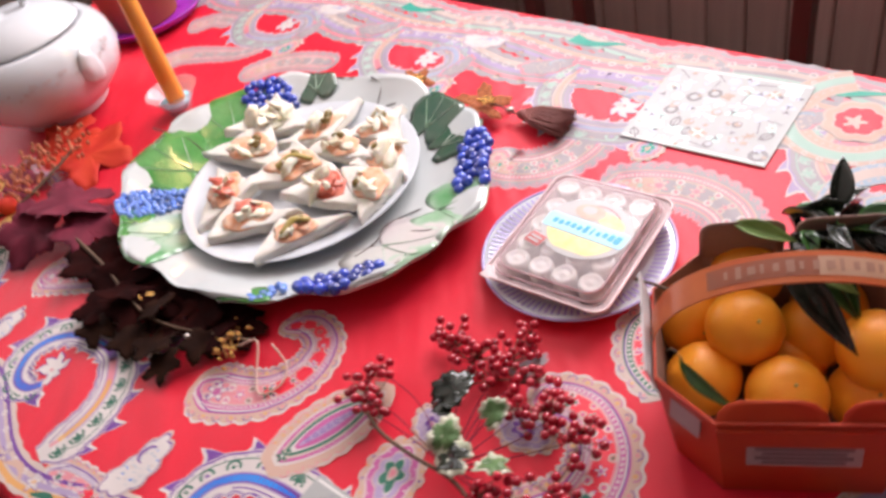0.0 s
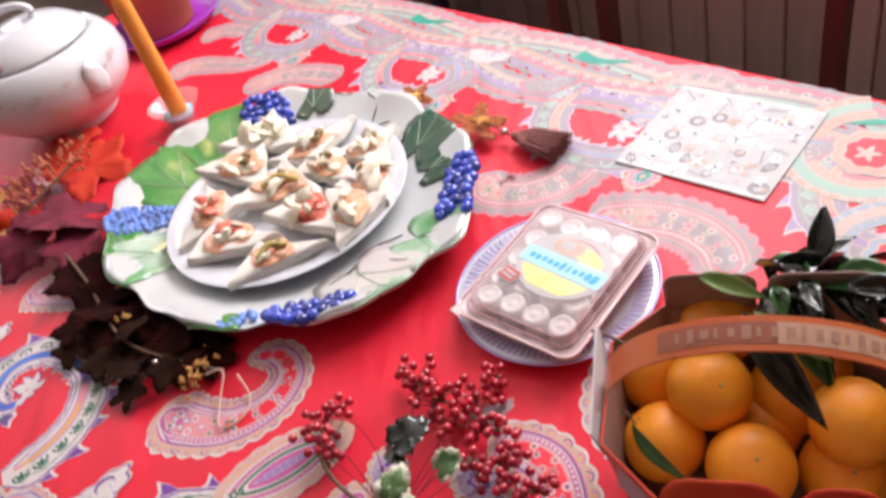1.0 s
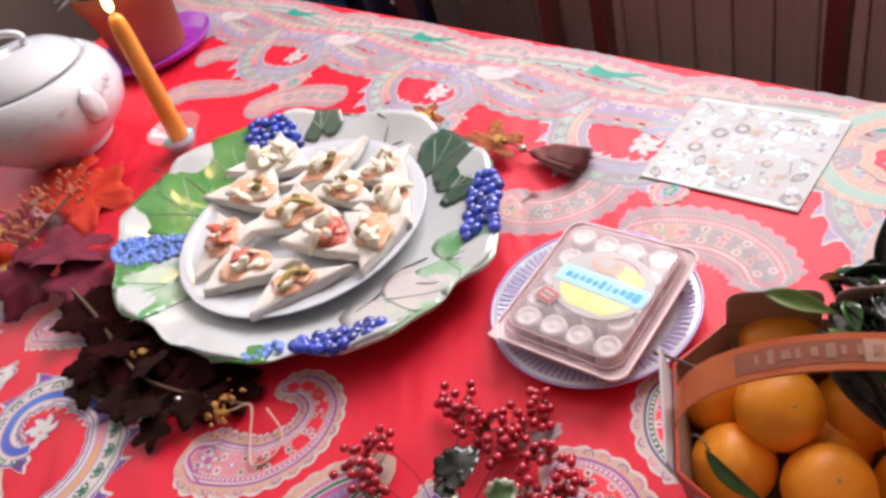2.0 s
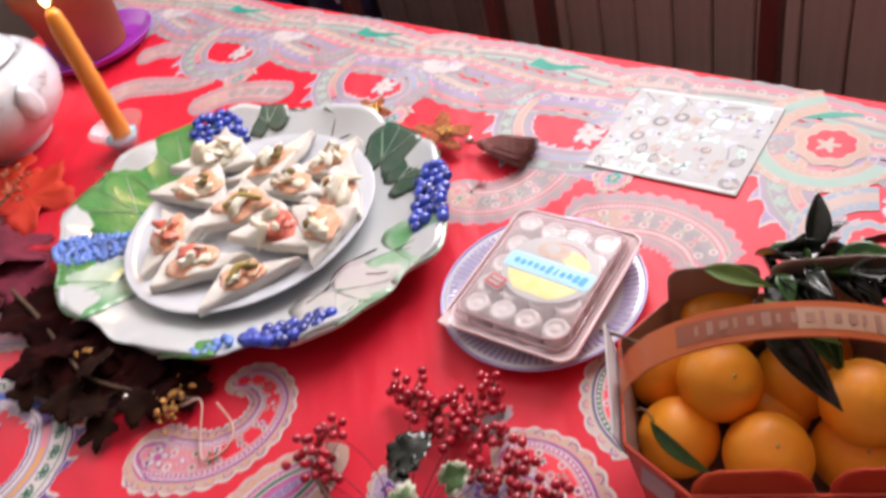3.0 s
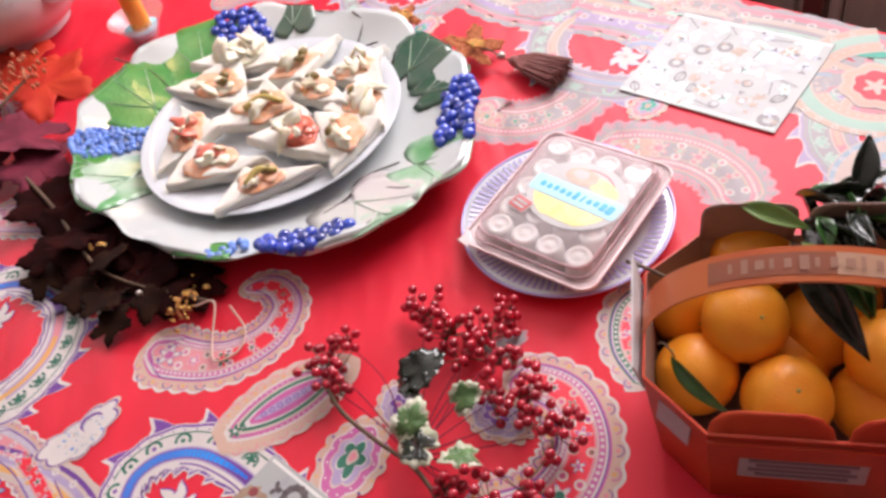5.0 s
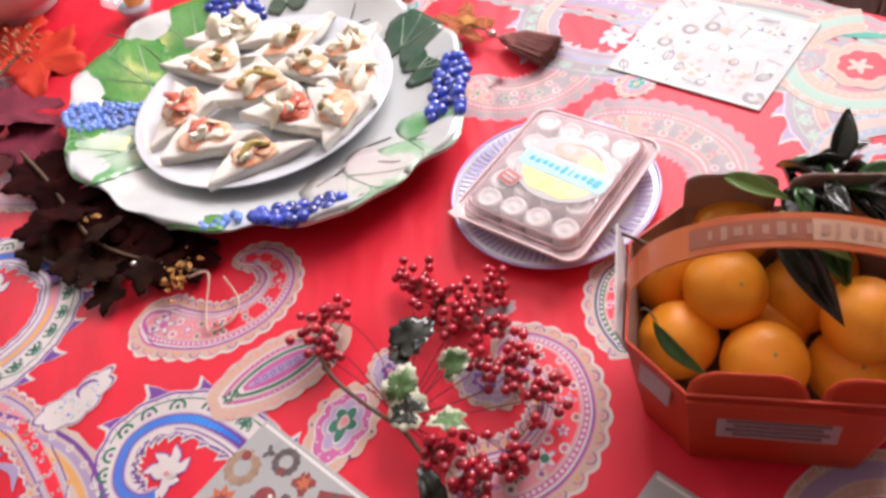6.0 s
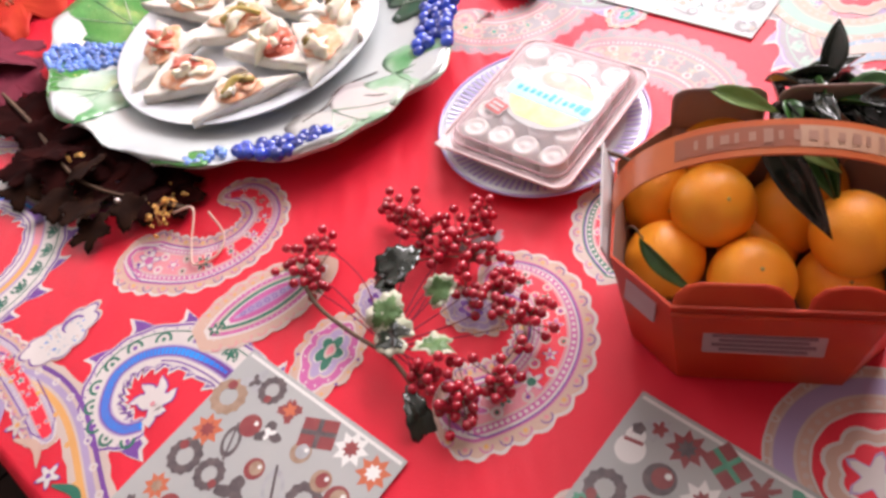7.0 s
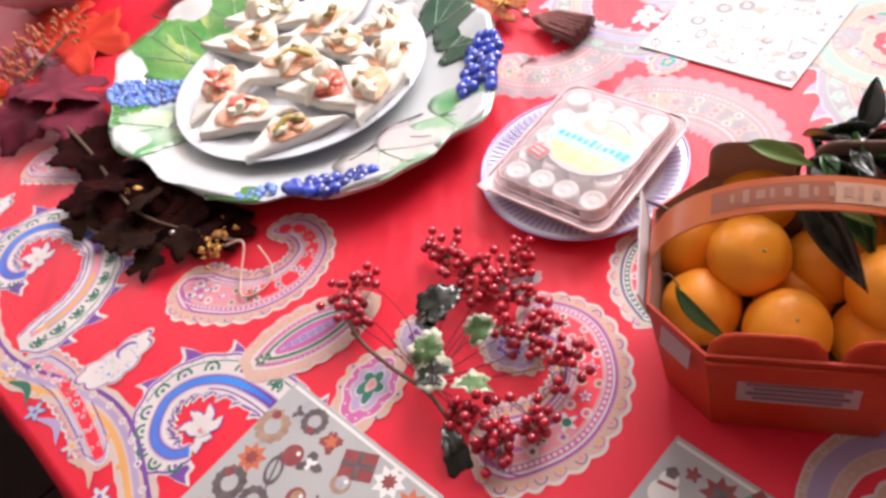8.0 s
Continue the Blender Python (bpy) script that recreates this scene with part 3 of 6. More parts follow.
    for q, d, side, s in p.along(pts, 48, lambda s: out * outer(s) * 0.9, 0.05, 0.97):
        p.dot(q.x, q.y, size * 0.0009, edge if seed % 2 else LILAC, 4.4, 5)
    p.ribbon(pts[45:97], lambda s: size * 0.0007, edge, 4.4, lambda s: -out * inner(0.5 + s / 2) * 0.72)
    p.ribbon(pts[30:97], lambda s: size * 0.0006, arch, 4.4, lambda s: out * outer(0.3 + 0.7 * s) * 0.78)
    # the lily at the inner end
    e, c = pts[0], Vector((cx, cy, 0)) + Vector((c0 * 0.009 * flip + q0 * 0.012, q0 * 0.009 * flip - c0 * 0.012, 0)) * size
    for grow, ink, lv in ((1.0, edge, 5.0), (0.78, WHITE, 5.6)):
        p.ribbon(spline([e, e.lerp(c, 0.5) + Vector((0.002, -0.003, 0)), c], 10), lambda t: size * 0.0052 * grow * (1.1 - 0.5 * t), ink, lv)
        for a, l in ((25, 0.021), (75, 0.024), (118, 0.022), (165, 0.02), (-40, 0.014)):
            d = Vector((math.cos(radians(a) + turn) * flip, math.sin(radians(a) + turn), 0))
            n = Vector((-d.y, d.x, 0))
            l *= size * (grow * 0.25 + 0.75)
            p.ribbon([c + d * l * t / 8 + n * 0.002 * math.sin(t) for t in range(9)], lambda t: size * grow * 0.0055 * math.sin(math.pi * (0.12 + 0.88 * t)) + 0.0002, ink, lv + 0.05 + 0.001 * a)
    p.dot(c.x, c.y, size * 0.0022, ROSE, 6.6, 6)
    return p.done("spiral_paisley")


def crescent_paisley(ctrl, w0, w1, inks=(BEIGE, PINK, GREEN), seed=0):
    """A scalloped crescent: lace rim, beaded line, coloured heart with arcs, flowers and an eye."""
    p = Print()
    rim, heart, eye = inks
    # pale inks paint the far side's glare veil into the motif
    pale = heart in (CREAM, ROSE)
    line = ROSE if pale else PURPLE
    pts = spline([(x, y, 0) for x, y in ctrl], 130)
    length = sum((b - a).length for a, b in zip(pts, pts[1:]))
    shape = lambda s: (w0 + (w1 - w0) * s**0.8) * math.sqrt(max(0.0, min(1, s * 9 + 0.04))) * math.sqrt(max(0.03, min(1, (1 - s) * 12)))
    lobes = max(8, int(length / 0.0105))
    bumps = lambda s: 0.14 * abs(math.sin(s * math.pi * lobes))
    p.ribbon(pts, lambda s: shape(s) * (1.02 + bumps(s)) + 0.0012, WHITE if not pale else ROSE, 0)
    p.ribbon(pts, lambda s: shape(s) * (0.97 + bumps(s)), rim if not pale else PEARL, 0.6)
    p.ribbon(pts[3:-3], lambda s: shape(s) * 0.72 + 0.0009, heart if not pale else BEIGE, 1.2)
    p.ribbon(pts[3:-3], lambda s: shape(s) * 0.66 + 0.0003, WHITE if not pale else PEARL, 1.8)
    p.ribbon(pts[4:-4], lambda s: shape(s) * 0.6, heart if not pale else ROSE, 2.4)
    p.ribbon(pts[6:-6], lambda s: shape(s) * 0.42, PEARL if pale else CREAM, 3.0)
    p.ribbon(pts[7:-7], lambda s: shape(s) * 0.37, ROSE if not pale else BEIGE, 3.6)
    p.ribbon(pts[44:-8], lambda s: shape(0.34 + 0.6 * s) * 0.3, PEARL if pale else RED, 4.2)
    for side0 in (1, -1):
        for k, (q, d, side, s) in enumerate(p.along(pts, lobes, lambda s: side0 * shape(s) * 0.9, 0.5 / lobes, 1 - 0.5 / lobes)):
            a0 = math.atan2(side.y * side0, side.x * side0)
            r = min(0.0042, shape(s) * 0.16)
            p.ring(q.x, q.y, r, 0.0005, line if k % 2 else (ROSE if pale else PINK), 1.2, a0 - 1.7, a0 + 1.7, 7)
            p.dot(q.x, q.y, r * 0.42, (OCHRE, ROSE)[k % 2] if not pale else ROSE, 1.2, 6)
        for q, d, side, s in p.along(pts, int(length / 0.0036), lambda s: side0 * shape(s) * 0.51, 0.03, 0.97):
            p.dot(q.x, q.y, 0.0008 + shape(s) * 0.026, WHITE, 3.0, 6)
        p.ribbon(pts[8:-8], lambda s: 0.0006, line, 3.0, lambda s: side0 * shape(s) * 0.68)
        for k, (q, d, side, s) in enumerate(p.along(pts, max(6, lobes // 2), lambda s: side0 * shape(s) * 0.24, 0.06, 0.92)):
            r = shape(s) * 0.12
            p.ring(q.x, q.y, r, r * 0.28, WHITE if k % 2 else CREAM, 4.8, n=8)
            p.dot(q.x, q.y, r * 0.5, (PURPLE, PINK, eye)[(k + seed) % 3] if not pale else ROSE, 5.4, 6)
    # the eye with its petals at the broad end, then smaller flowers down the tail
    for k, (q, d, side, s) in enumerate(p.along(pts, 7, 0.0, 0.08, 0.8)):
        r = shape(s) * (0.36, 0.2, 0.3, 0.18, 0.24, 0.16, 0.16)[k]
        flower(p, q.x, q.y, r, k + seed, 6, (((WHITE, PURPLE), (PINK, WHITE), (eye, WHITE), (WHITE, PINK))[(k + seed) % 4]) if not pale else ((CREAM, ROSE), (BEIGE, CREAM))[k % 2])
        p.dot(q.x, q.y, r * 0.42, (PINK, WHITE, RED, eye)[(k + seed) % 4] if not pale else (ROSE, eye)[k % 2], 8, 8)
    return p.done("crescent_paisley")


def leaf_motif(x, y, turn, length, width):
    p = Print()
    c, s = math.cos(turn), math.sin(turn)
    pts = [Vector((x + c * length * (k / 30 - 0.5), y + s * length * (k / 30 - 0.5), 0)) for k in range(31)]
    w = lambda q: width * math.sin(math.pi * min(1, 0.06 + q * 0.94)) ** 0.6
    p.ribbon(pts, lambda q: w(q) * (1.12 + 0.1 * abs(math.sin(q * 22))) + 0.001, CREAM, 9)
    p.ribbon(pts, lambda q: w(q) * (1.02 + 0.1 * abs(math.sin(q * 22))), BEIGE, 10)
    for k, (f, ink) in enumerate(((0.8, WHITE), (0.74, PINK), (0.6, CREAM), (0.52, GREEN), (0.4, WHITE), (0.36, PINK), (0.15, LILAC))):
        p.ribbon(pts[2 + k : 29 - k], lambda q: width * f * math.sin(math.pi * min(1, 0.04 + q * 0.96)) ** 0.7, ink, 11 + k)
    for q, d, side, t in p.along(pts, 12, lambda t: w(t) * 0.9, 0.1, 0.9):
        p.dot(q.x, q.y, 0.0015, OCHRE, 11, 6)
    for side0 in (1, -1):
        for q, d, side, t in p.along(pts, 9, lambda t: side0 * w(t) * 0.98, 0.05, 0.9):
            a0 = math.atan2(side.y * side0, side.x * side0)
            p.ring(q.x, q.y, 0.0036, 0.0005, ROSE, 11, a0 - 1.7, a0 + 1.7, 7)
        for q, d, side, t in p.along(pts, 22, lambda t: side0 * width * 0.67 * math.sin(math.pi * min(1, 0.04 + t * 0.96)) ** 0.7, 0.08, 0.9):
            p.dot(q.x, q.y, 0.0008, WHITE, 13.2, 5)
    for q, d, side, t in p.along(pts, 9, 0.0, 0.3, 0.8):
        p.ring(q.x, q.y, width * 0.08, 0.0004, PURPLE, 18, n=7)
    flower(p, pts[4].x, pts[4].y, 0.0062, 0.3, 18.6, (GREEN, CREAM))
    p.dot(pts[4].x, pts[4].y, 0.0018, WHITE, 20, 6)
    return p.done("leaf_motif")


def palmette(x, y, turn, size, inks=(PINK, GREEN, ROSE)):
    """A lace-edged drop with a green star for its heart."""
    p = Print()
    c, q = math.cos(turn), math.sin(turn)

    def at(a, f, lobes, amp):
        r = size * f * (1 - amp + amp * abs(math.cos(lobes * a / 2)))
        px, py = r * 0.88 * math.cos(a), r * (1.0 if math.sin(a) > 0 else 1.35) * math.sin(a) * (1 - 0.12 * math.cos(2 * a))
        return x + px * c - py * q, y + px * q + py * c

    for k, (f, ink, lobes, amp) in enumerate(((1.05, CREAM, 13, 0.14), (0.98, BEIGE, 13, 0.14), (0.82, WHITE, 9, 0.1), (0.77, inks[0], 9, 0.1), (0.6, CREAM, 7, 0.2),
                                              (0.55, LILAC, 7, 0.2), (0.44, WHITE, 5, 0.45), (0.4, inks[1], 5, 0.45), (0.17, CREAM, 3, 0.2), (0.11, inks[2], 3, 0.2))):
        p.poly([at(2 * math.pi * i / 60, f, lobes, amp) for i in range(60)], ink, 9 + k)
    for i in range(18):
        px, py = at(2 * math.pi * i / 18, 0.9, 18, 0.0)
        p.dot(px, py, size * 0.045, OCHRE if i % 2 else PURPLE, 11.5, 5)
    for i in range(14):
        px, py = at(2 * math.pi * i / 14, 0.67, 14, 0.0)
        p.dot(px, py, size * 0.035, WHITE, 13.5, 5)
    return p.done("palmette_motif")


def sprig(x, y, turn, size, inks=(SKYB, PURPLE)):
    """A fluffy cloud-shaped spray full of small flecks, with a curled tip."""
    p = Print()
    c, s = math.cos(turn), math.sin(turn)

    def at(px, py):
        return x + px * c - py * s, y + px * s + py * c

    for k, (f, ink) in enumerate(((1.14, ROSE if inks[0] == CREAM else CREAM), (1.06, inks[1] if inks[0] == SKYB else ROSE), (1.0, WHITE if inks[0] != CREAM else PEARL))):
        pts = []
        for i in range(72):
            a = 2 * math.pi * i / 72
            r = size * f * (0.84 + 0.16 * abs(math.sin(4.5 * a))) * (1 + 0.2 * math.sin(2 * a + 1))
            pts.append(at(1.25 * r * math.cos(a), 0.8 * r * math.sin(a) + 0.3 * size * f * math.cos(a) ** 2))
        p.poly(pts, ink, 9 + 0.6 * k)
    pick = random.Random(int(size * 9000))
    for k in range(46):
        a, q = pick.uniform(0, 6.28), math.sqrt(pick.random()) * 0.72
        px, py = at(1.25 * size * q * math.cos(a), 0.75 * size * q * math.sin(a) + 0.2 * size * math.cos(a) ** 2)
        p.dot(px, py, size * pick.uniform(0.03, 0.075), CREAM if k % 4 == 0 else BLUE if inks[0] == SKYB and k % 5 == 1 else inks[0], 11, 6, 0.6, a)
    tip = [Vector((*at(size * (0.5 + 0.4 * math.cos(t)), size * (0.3 + 0.3 * math.sin(t))), 0)) for t in (0.2, 1.0, 1.9, 2.8, 3.7)]
    p.ribbon(spline(tip, 16), lambda t: size * 0.07 * math.sin(math.pi * (0.1 + 0.85 * t)), inks[1], 11.8)
    return p.done("sprig_motif")


def ring_swirl(cx, cy, r, a0, a1, inks, seed=0, heart=(WHITE, RED)):
    """Broad concentric ribbons curling round a scalloped red heart with a white flower."""
    p = Print()
    arc = lambda f: [Vector((cx + r * f(k / 50) * math.cos(a0 + (a1 - a0) * k / 50), cy + r * f(k / 50) * math.sin(a0 + (a1 - a0) * k / 50), 0)) for k in range(51)]
    base = arc(lambda s: 1 - 0.3 * s)
    p.ribbon(base, lambda s: r * (0.25 - 0.08 * s) * (1.08 + 0.05 * abs(math.sin(s * 30))), heart[0], 9)
    p.ribbon(base, lambda s: r * (0.25 - 0.08 * s), inks[0], 10)
    p.ribbon(base, lambda s: r * 0.115, CREAM, 11, lambda s: -r * 0.03)
    p.ribbon(base, lambda s: r * 0.085, inks[1], 12, lambda s: -r * 0.03)
    for q, d, side, s in p.along(base, 22, r * 0.14, 0.04, 0.96):
        p.dot(q.x, q.y, r * 0.03, CREAM, 12, 7)
    for q, d, side, s in p.along(base, 16, -r * 0.17, 0.04, 0.96):
        p.ring(q.x, q.y, r * 0.035, r * 0.01, WHITE, 12, n=8)
    for k, (f, ink) in enumerate(((0.5, heart[0]), (0.46, inks[0]), (0.36, heart[0]), (0.32, heart[1]))):
        pts = []
        for i in range(54):
            a = 2 * math.pi * i / 54
            q = r * f * (0.86 + 0.14 * abs(math.sin(4 * a + seed)))
            pts.append((cx + q * math.cos(a), cy + q * math.sin(a)))
        p.poly(pts, ink, 13 + k)
    flower(p, cx - r * 0.05, cy, r * (0.24 if heart[0] == WHITE else 0.15), seed, 17, (heart[0], inks[1]))
    return p.done("ring_swirl")


PU, PV = 0.2172, -0.2097          # one repeat of the print along the table
for k in range(-2, 4):
    spiral_paisley(-0.44 + PU * k, 0.606 + PV * k, 0.0, 1.0, (BLUE, PURPLE, GREEN, WHITE), seed=k)
# far row: the same spiral in washed inks that stand in for glare
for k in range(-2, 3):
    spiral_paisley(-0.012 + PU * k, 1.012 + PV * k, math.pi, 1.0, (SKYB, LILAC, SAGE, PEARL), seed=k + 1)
crescent_paisley([(-0.268, 0.54), (-0.236, 0.52), (-0.195, 0.511), (-0.158, 0.526), (-0.143, 0.556), (-0.158, 0.582), (-0.19, 0.584)], 0.033, 0.013)
crescent_paisley([(-0.498, 0.748), (-0.462, 0.735), (-0.42, 0.722), (-0.38, 0.72), (-0.36, 0.75)], 0.03, 0.012, seed=1)
crescent_paisley([(-0.006, 0.345), (0.028, 0.345), (0.062, 0.358), (0.083, 0.39), (0.08, 0.428), (0.058, 0.447), (0.034, 0.444)], 0.034, 0.02, seed=1)
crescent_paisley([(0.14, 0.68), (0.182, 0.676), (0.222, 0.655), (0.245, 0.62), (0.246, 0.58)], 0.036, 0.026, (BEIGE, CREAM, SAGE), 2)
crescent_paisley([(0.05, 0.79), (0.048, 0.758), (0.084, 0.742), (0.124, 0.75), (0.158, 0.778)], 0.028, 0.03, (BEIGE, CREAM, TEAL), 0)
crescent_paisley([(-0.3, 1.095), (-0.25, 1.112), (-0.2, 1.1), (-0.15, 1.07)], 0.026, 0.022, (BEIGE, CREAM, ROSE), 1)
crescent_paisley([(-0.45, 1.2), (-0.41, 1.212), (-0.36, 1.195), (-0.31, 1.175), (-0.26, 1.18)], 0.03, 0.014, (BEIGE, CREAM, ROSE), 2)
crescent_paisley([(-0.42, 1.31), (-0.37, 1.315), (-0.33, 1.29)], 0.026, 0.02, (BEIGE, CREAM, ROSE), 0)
crescent_paisley([(-0.62, 0.98), (-0.58, 0.985), (-0.54, 0.965), (-0.52, 0.93)], 0.03, 0.018, seed=2)
for k in range(-1, 3):
    leaf_motif(-0.132 + PU * k, 0.462 + PV * k, 0.47, 0.125, 0.026)
    palmette(-0.079 + PU * k, 0.407 + PV * k, -0.5, 0.03)
    sprig(-0.304 + PU * k, 0.456 + PV * k, 0.55, 0.024)
    palmette(-0.045 + PU * k, 0.444 + PV * k, 0.3, 0.02, (LILAC, PURPLE, PINK))
for k in range(-2, 3):
    sprig(0.055 + PU * k, 1.03 + PV * k, -0.7, 0.022, (SKYB, LILAC))
    palmette(0.2 + PU * k, 0.73 + PV * k, 2.2, 0.02, (ROSE, TEAL, BEIGE))
sprig(0.04, 0.482, 0.2, 0.012, (CREAM, LILAC))
palmette(0.025, 0.425, 0.8, 0.022, (LILAC, PURPLE, PINK))
ring_swirl(0.252, 0.266, 0.066, -0.6, 3.6, (BEIGE, LILAC), 1)
ring_swirl(0.4, 0.7, 0.07, 1.2, 5.2, (BEIGE, SAGE), 2, (CREAM, RED))
ring_swirl(0.372, 0.57, 0.055, 1.0, 5.0, (SKYB, CREAM), 3, (CREAM, RED))
crescent_paisley([(0.16, 0.506), (0.14, 0.495), (0.132, 0.465), (0.145, 0.43)], 0.024, 0.02, (CREAM, GREEN, TEAL), 1)


def border(v, side, inks, phase, wide=0.021, amp=0.008):
    """Long wavy ribbons beside the table's edge."""
    p = Print()
    line = lambda off, sway: [W(TU0 + 0.01 + (TU1 - TU0 - 0.02) * k / 240, v + side * off + sway * amp * math.sin((TU1 - TU0) * k / 240 * 20.8 + phase), 0) for k in range(241)]
    p.ribbon(line(0.0, 1.0), lambda s: wide + 0.19 * wide * abs(math.sin(s * 260)), inks[0], 2)
    p.ribbon(line(0.57 * wide, 1.05), lambda s: 0.19 * wide, inks[1], 3)
    p.ribbon(line(0.0, 1.05), lambda s: 0.19 * wide, inks[2], 4)
    p.ribbon(line(-0.62 * wide, 1.0), lambda s: 0.14 * wide, inks[3], 4)
    pts = line(0.0, 1.0)
    for q, d, s2, s in p.along(pts, 90, 0.29 * wide):
        p.ring(q.x, q.y, 0.19 * wide, 0.0009, WHITE, 5, n=8)
    for q, d, s2, s in p.along(pts, 60, -0.8 * wide):
        p.dot(q.x, q.y, 0.19 * wide, inks[1], 4, 8)
    return p.done("border_ribbon")


# far ribbons, low in contrast: the glare veil is in their colours
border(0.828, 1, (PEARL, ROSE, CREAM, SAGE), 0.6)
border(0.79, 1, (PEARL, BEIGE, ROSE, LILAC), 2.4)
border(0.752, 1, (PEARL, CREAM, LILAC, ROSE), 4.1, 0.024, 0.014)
border(0.068, -1, (CREAM, OCHRE, LILAC, PURPLE), -1.25, 0.0135, 0.02)
rnd = random.Random(21)
for k in range(26):
    # small flowers and leaves scattered along the near edge
    u0 = TU0 + 0.4 + 0.058 * k
    a = W(u0, 0.046 + 0.006 * (k % 2))
    p = Print()
    flower(p, a.x, a.y, 0.0095, rnd.uniform(0, 6), 6, ((WHITE, SKYB, CREAM)[k % 3], PURPLE))
    p.dot(a.x, a.y, 0.0022, (PURPLE, OCHRE)[k % 2], 8, 6)
    p.done("edge_flower")
    p = Print()
    p.ribbon(spline([W(u0 + 0.008, 0.044), W(u0 + 0.028, 0.052), W(u0 + 0.045, 0.043)], 12), lambda s: 0.0036 * math.sin(math.pi * (0.08 + 0.9 * s)), (GREEN, LILAC, BEIGE)[k % 3], 5)
    p.done("edge_leaf")
for k in range(-1, 3):
    crescent_paisley([(-0.4 + PU * k, 0.474 + PV * k), (-0.354 + PU * k, 0.447 + PV * k), (-0.318 + PU * k, 0.406 + PV * k), (-0.288 + PU * k, 0.362 + PV * k)], 0.019, 0.014, (BEIGE, LILAC, GREEN), k + 3)
for k in range(-2, 3):
    # paler fill between the spirals of the far border, glare put into its inks
    crescent_paisley([(0.02 + PU * k, 1.09 + PV * k), (0.05 + PU * k, 1.1 + PV * k), (0.09 + PU * k, 1.075 + PV * k), (0.1 + PU * k, 1.035 + PV * k)], 0.024, 0.016, (BEIGE, CREAM, ROSE), k + 2)
    sprig(-0.09 + PU * k, 1.14 + PV * k, -0.3, 0.024, (CREAM, SKYB))
    sprig(0.02 + PU * k, 0.98 + PV * k, 0.5, 0.018, (CREAM, LILAC))
for k in range(-2, 2):
    p = Print()
    a, b = Vector((0.17 + PU * k, 0.985 + PV * k, 0)), Vector((0.228 + PU * k, 0.94 + PV * k, 0))
    p.ribbon(spline([a, a.lerp(b, 0.4) + Vector((-0.006, -0.006, 0)), b], 16), lambda s: 0.0085 * (1 - s) ** 0.7 + 0.001, TEAL, 8)
    p.done("green_fleck")


# ---- the grape platter ----
PC, PA, PB, PT = (-0.18, 0.796), 0.236, 0.187, radians(-37)
RIM = 0.782


def platter_h(f):
    """Height of the platter's upper face at the share f of its radius."""
    if f < 0.6:
        return TOP + 0.008
    s = (f - 0.6) / 0.4
    return TOP + 0.008 + (RIM - TOP - 0.008) * (s**1.3)


def scallop(a, f):
    s = max(0, (f - 0.75) / 0.25)
    return 1 + s * (0.018 * math.sin(9 * a + 0.6) + 0.012 * math.sin(15 * a) + 0.008 * math.sin(23 * a + 1))


def platter_xy(f, a):
    r = f * scallop(a, f)
    return r * PA * math.cos(a), r * PB * math.sin(a)


def platter_share(x, y):
    a = math.atan2(y / PB, x / PA)
    return math.hypot(x / PA, y / PB) / scallop(a, 1.0)


platter = thing("platter", Matrix.Translation((*PC, 0)) @ pose(0, 0, 0, 0, 0, math.degrees(PT)),
                "white glazed oval platter with raised blue grapes and vine leaves", "platter")


def platter_body():
    bm = bmesh.new()
    shares = [0.0, 0.3, 0.5, 0.58, 0.64, 0.7, 0.76, 0.82, 0.88, 0.93, 0.97, 1.0]
    steps, rings = 120, []
    for f in shares:
        rings.append([bm.verts.new((*platter_xy(f, 2 * math.pi * i / steps), platter_h(f) + max(0, f - 0.8) * 0.03 * math.sin(2 * math.pi * i / steps * 9 + 0.6))) for i in range(steps)])
    for f in (1.004, 0.99, 0.9, 0.75, 0.62, 0.6, 0.0):
        drop = 0.004 if f > 0.995 else 0.008
        rings.append([bm.verts.new((*platter_xy(f, 2 * math.pi * i / steps), max(TOP + 0.0035, platter_h(min(f, 1)) - drop))) for i in range(steps)])
    for a, b in zip(rings, rings[1:]):
        for i in range(steps):
            bm.faces.new((a[i], a[(i + 1) % steps], b[(i + 1) % steps], b[i]))
    bmesh.ops.remove_doubles(bm, verts=bm.verts[:], dist=1e-6)
    bmesh.ops.recalc_face_normals(bm, faces=bm.faces[:])
    return bm


part("dish", platter_body(), M_GLAZE, platter, "white glazed dish with a wavy rim")
TOLOCAL = platter.matrix_world.inverted()


def plat_local(x, y):
    p = TOLOCAL @ Vector((x, y, 0))
    return p.x, p.y


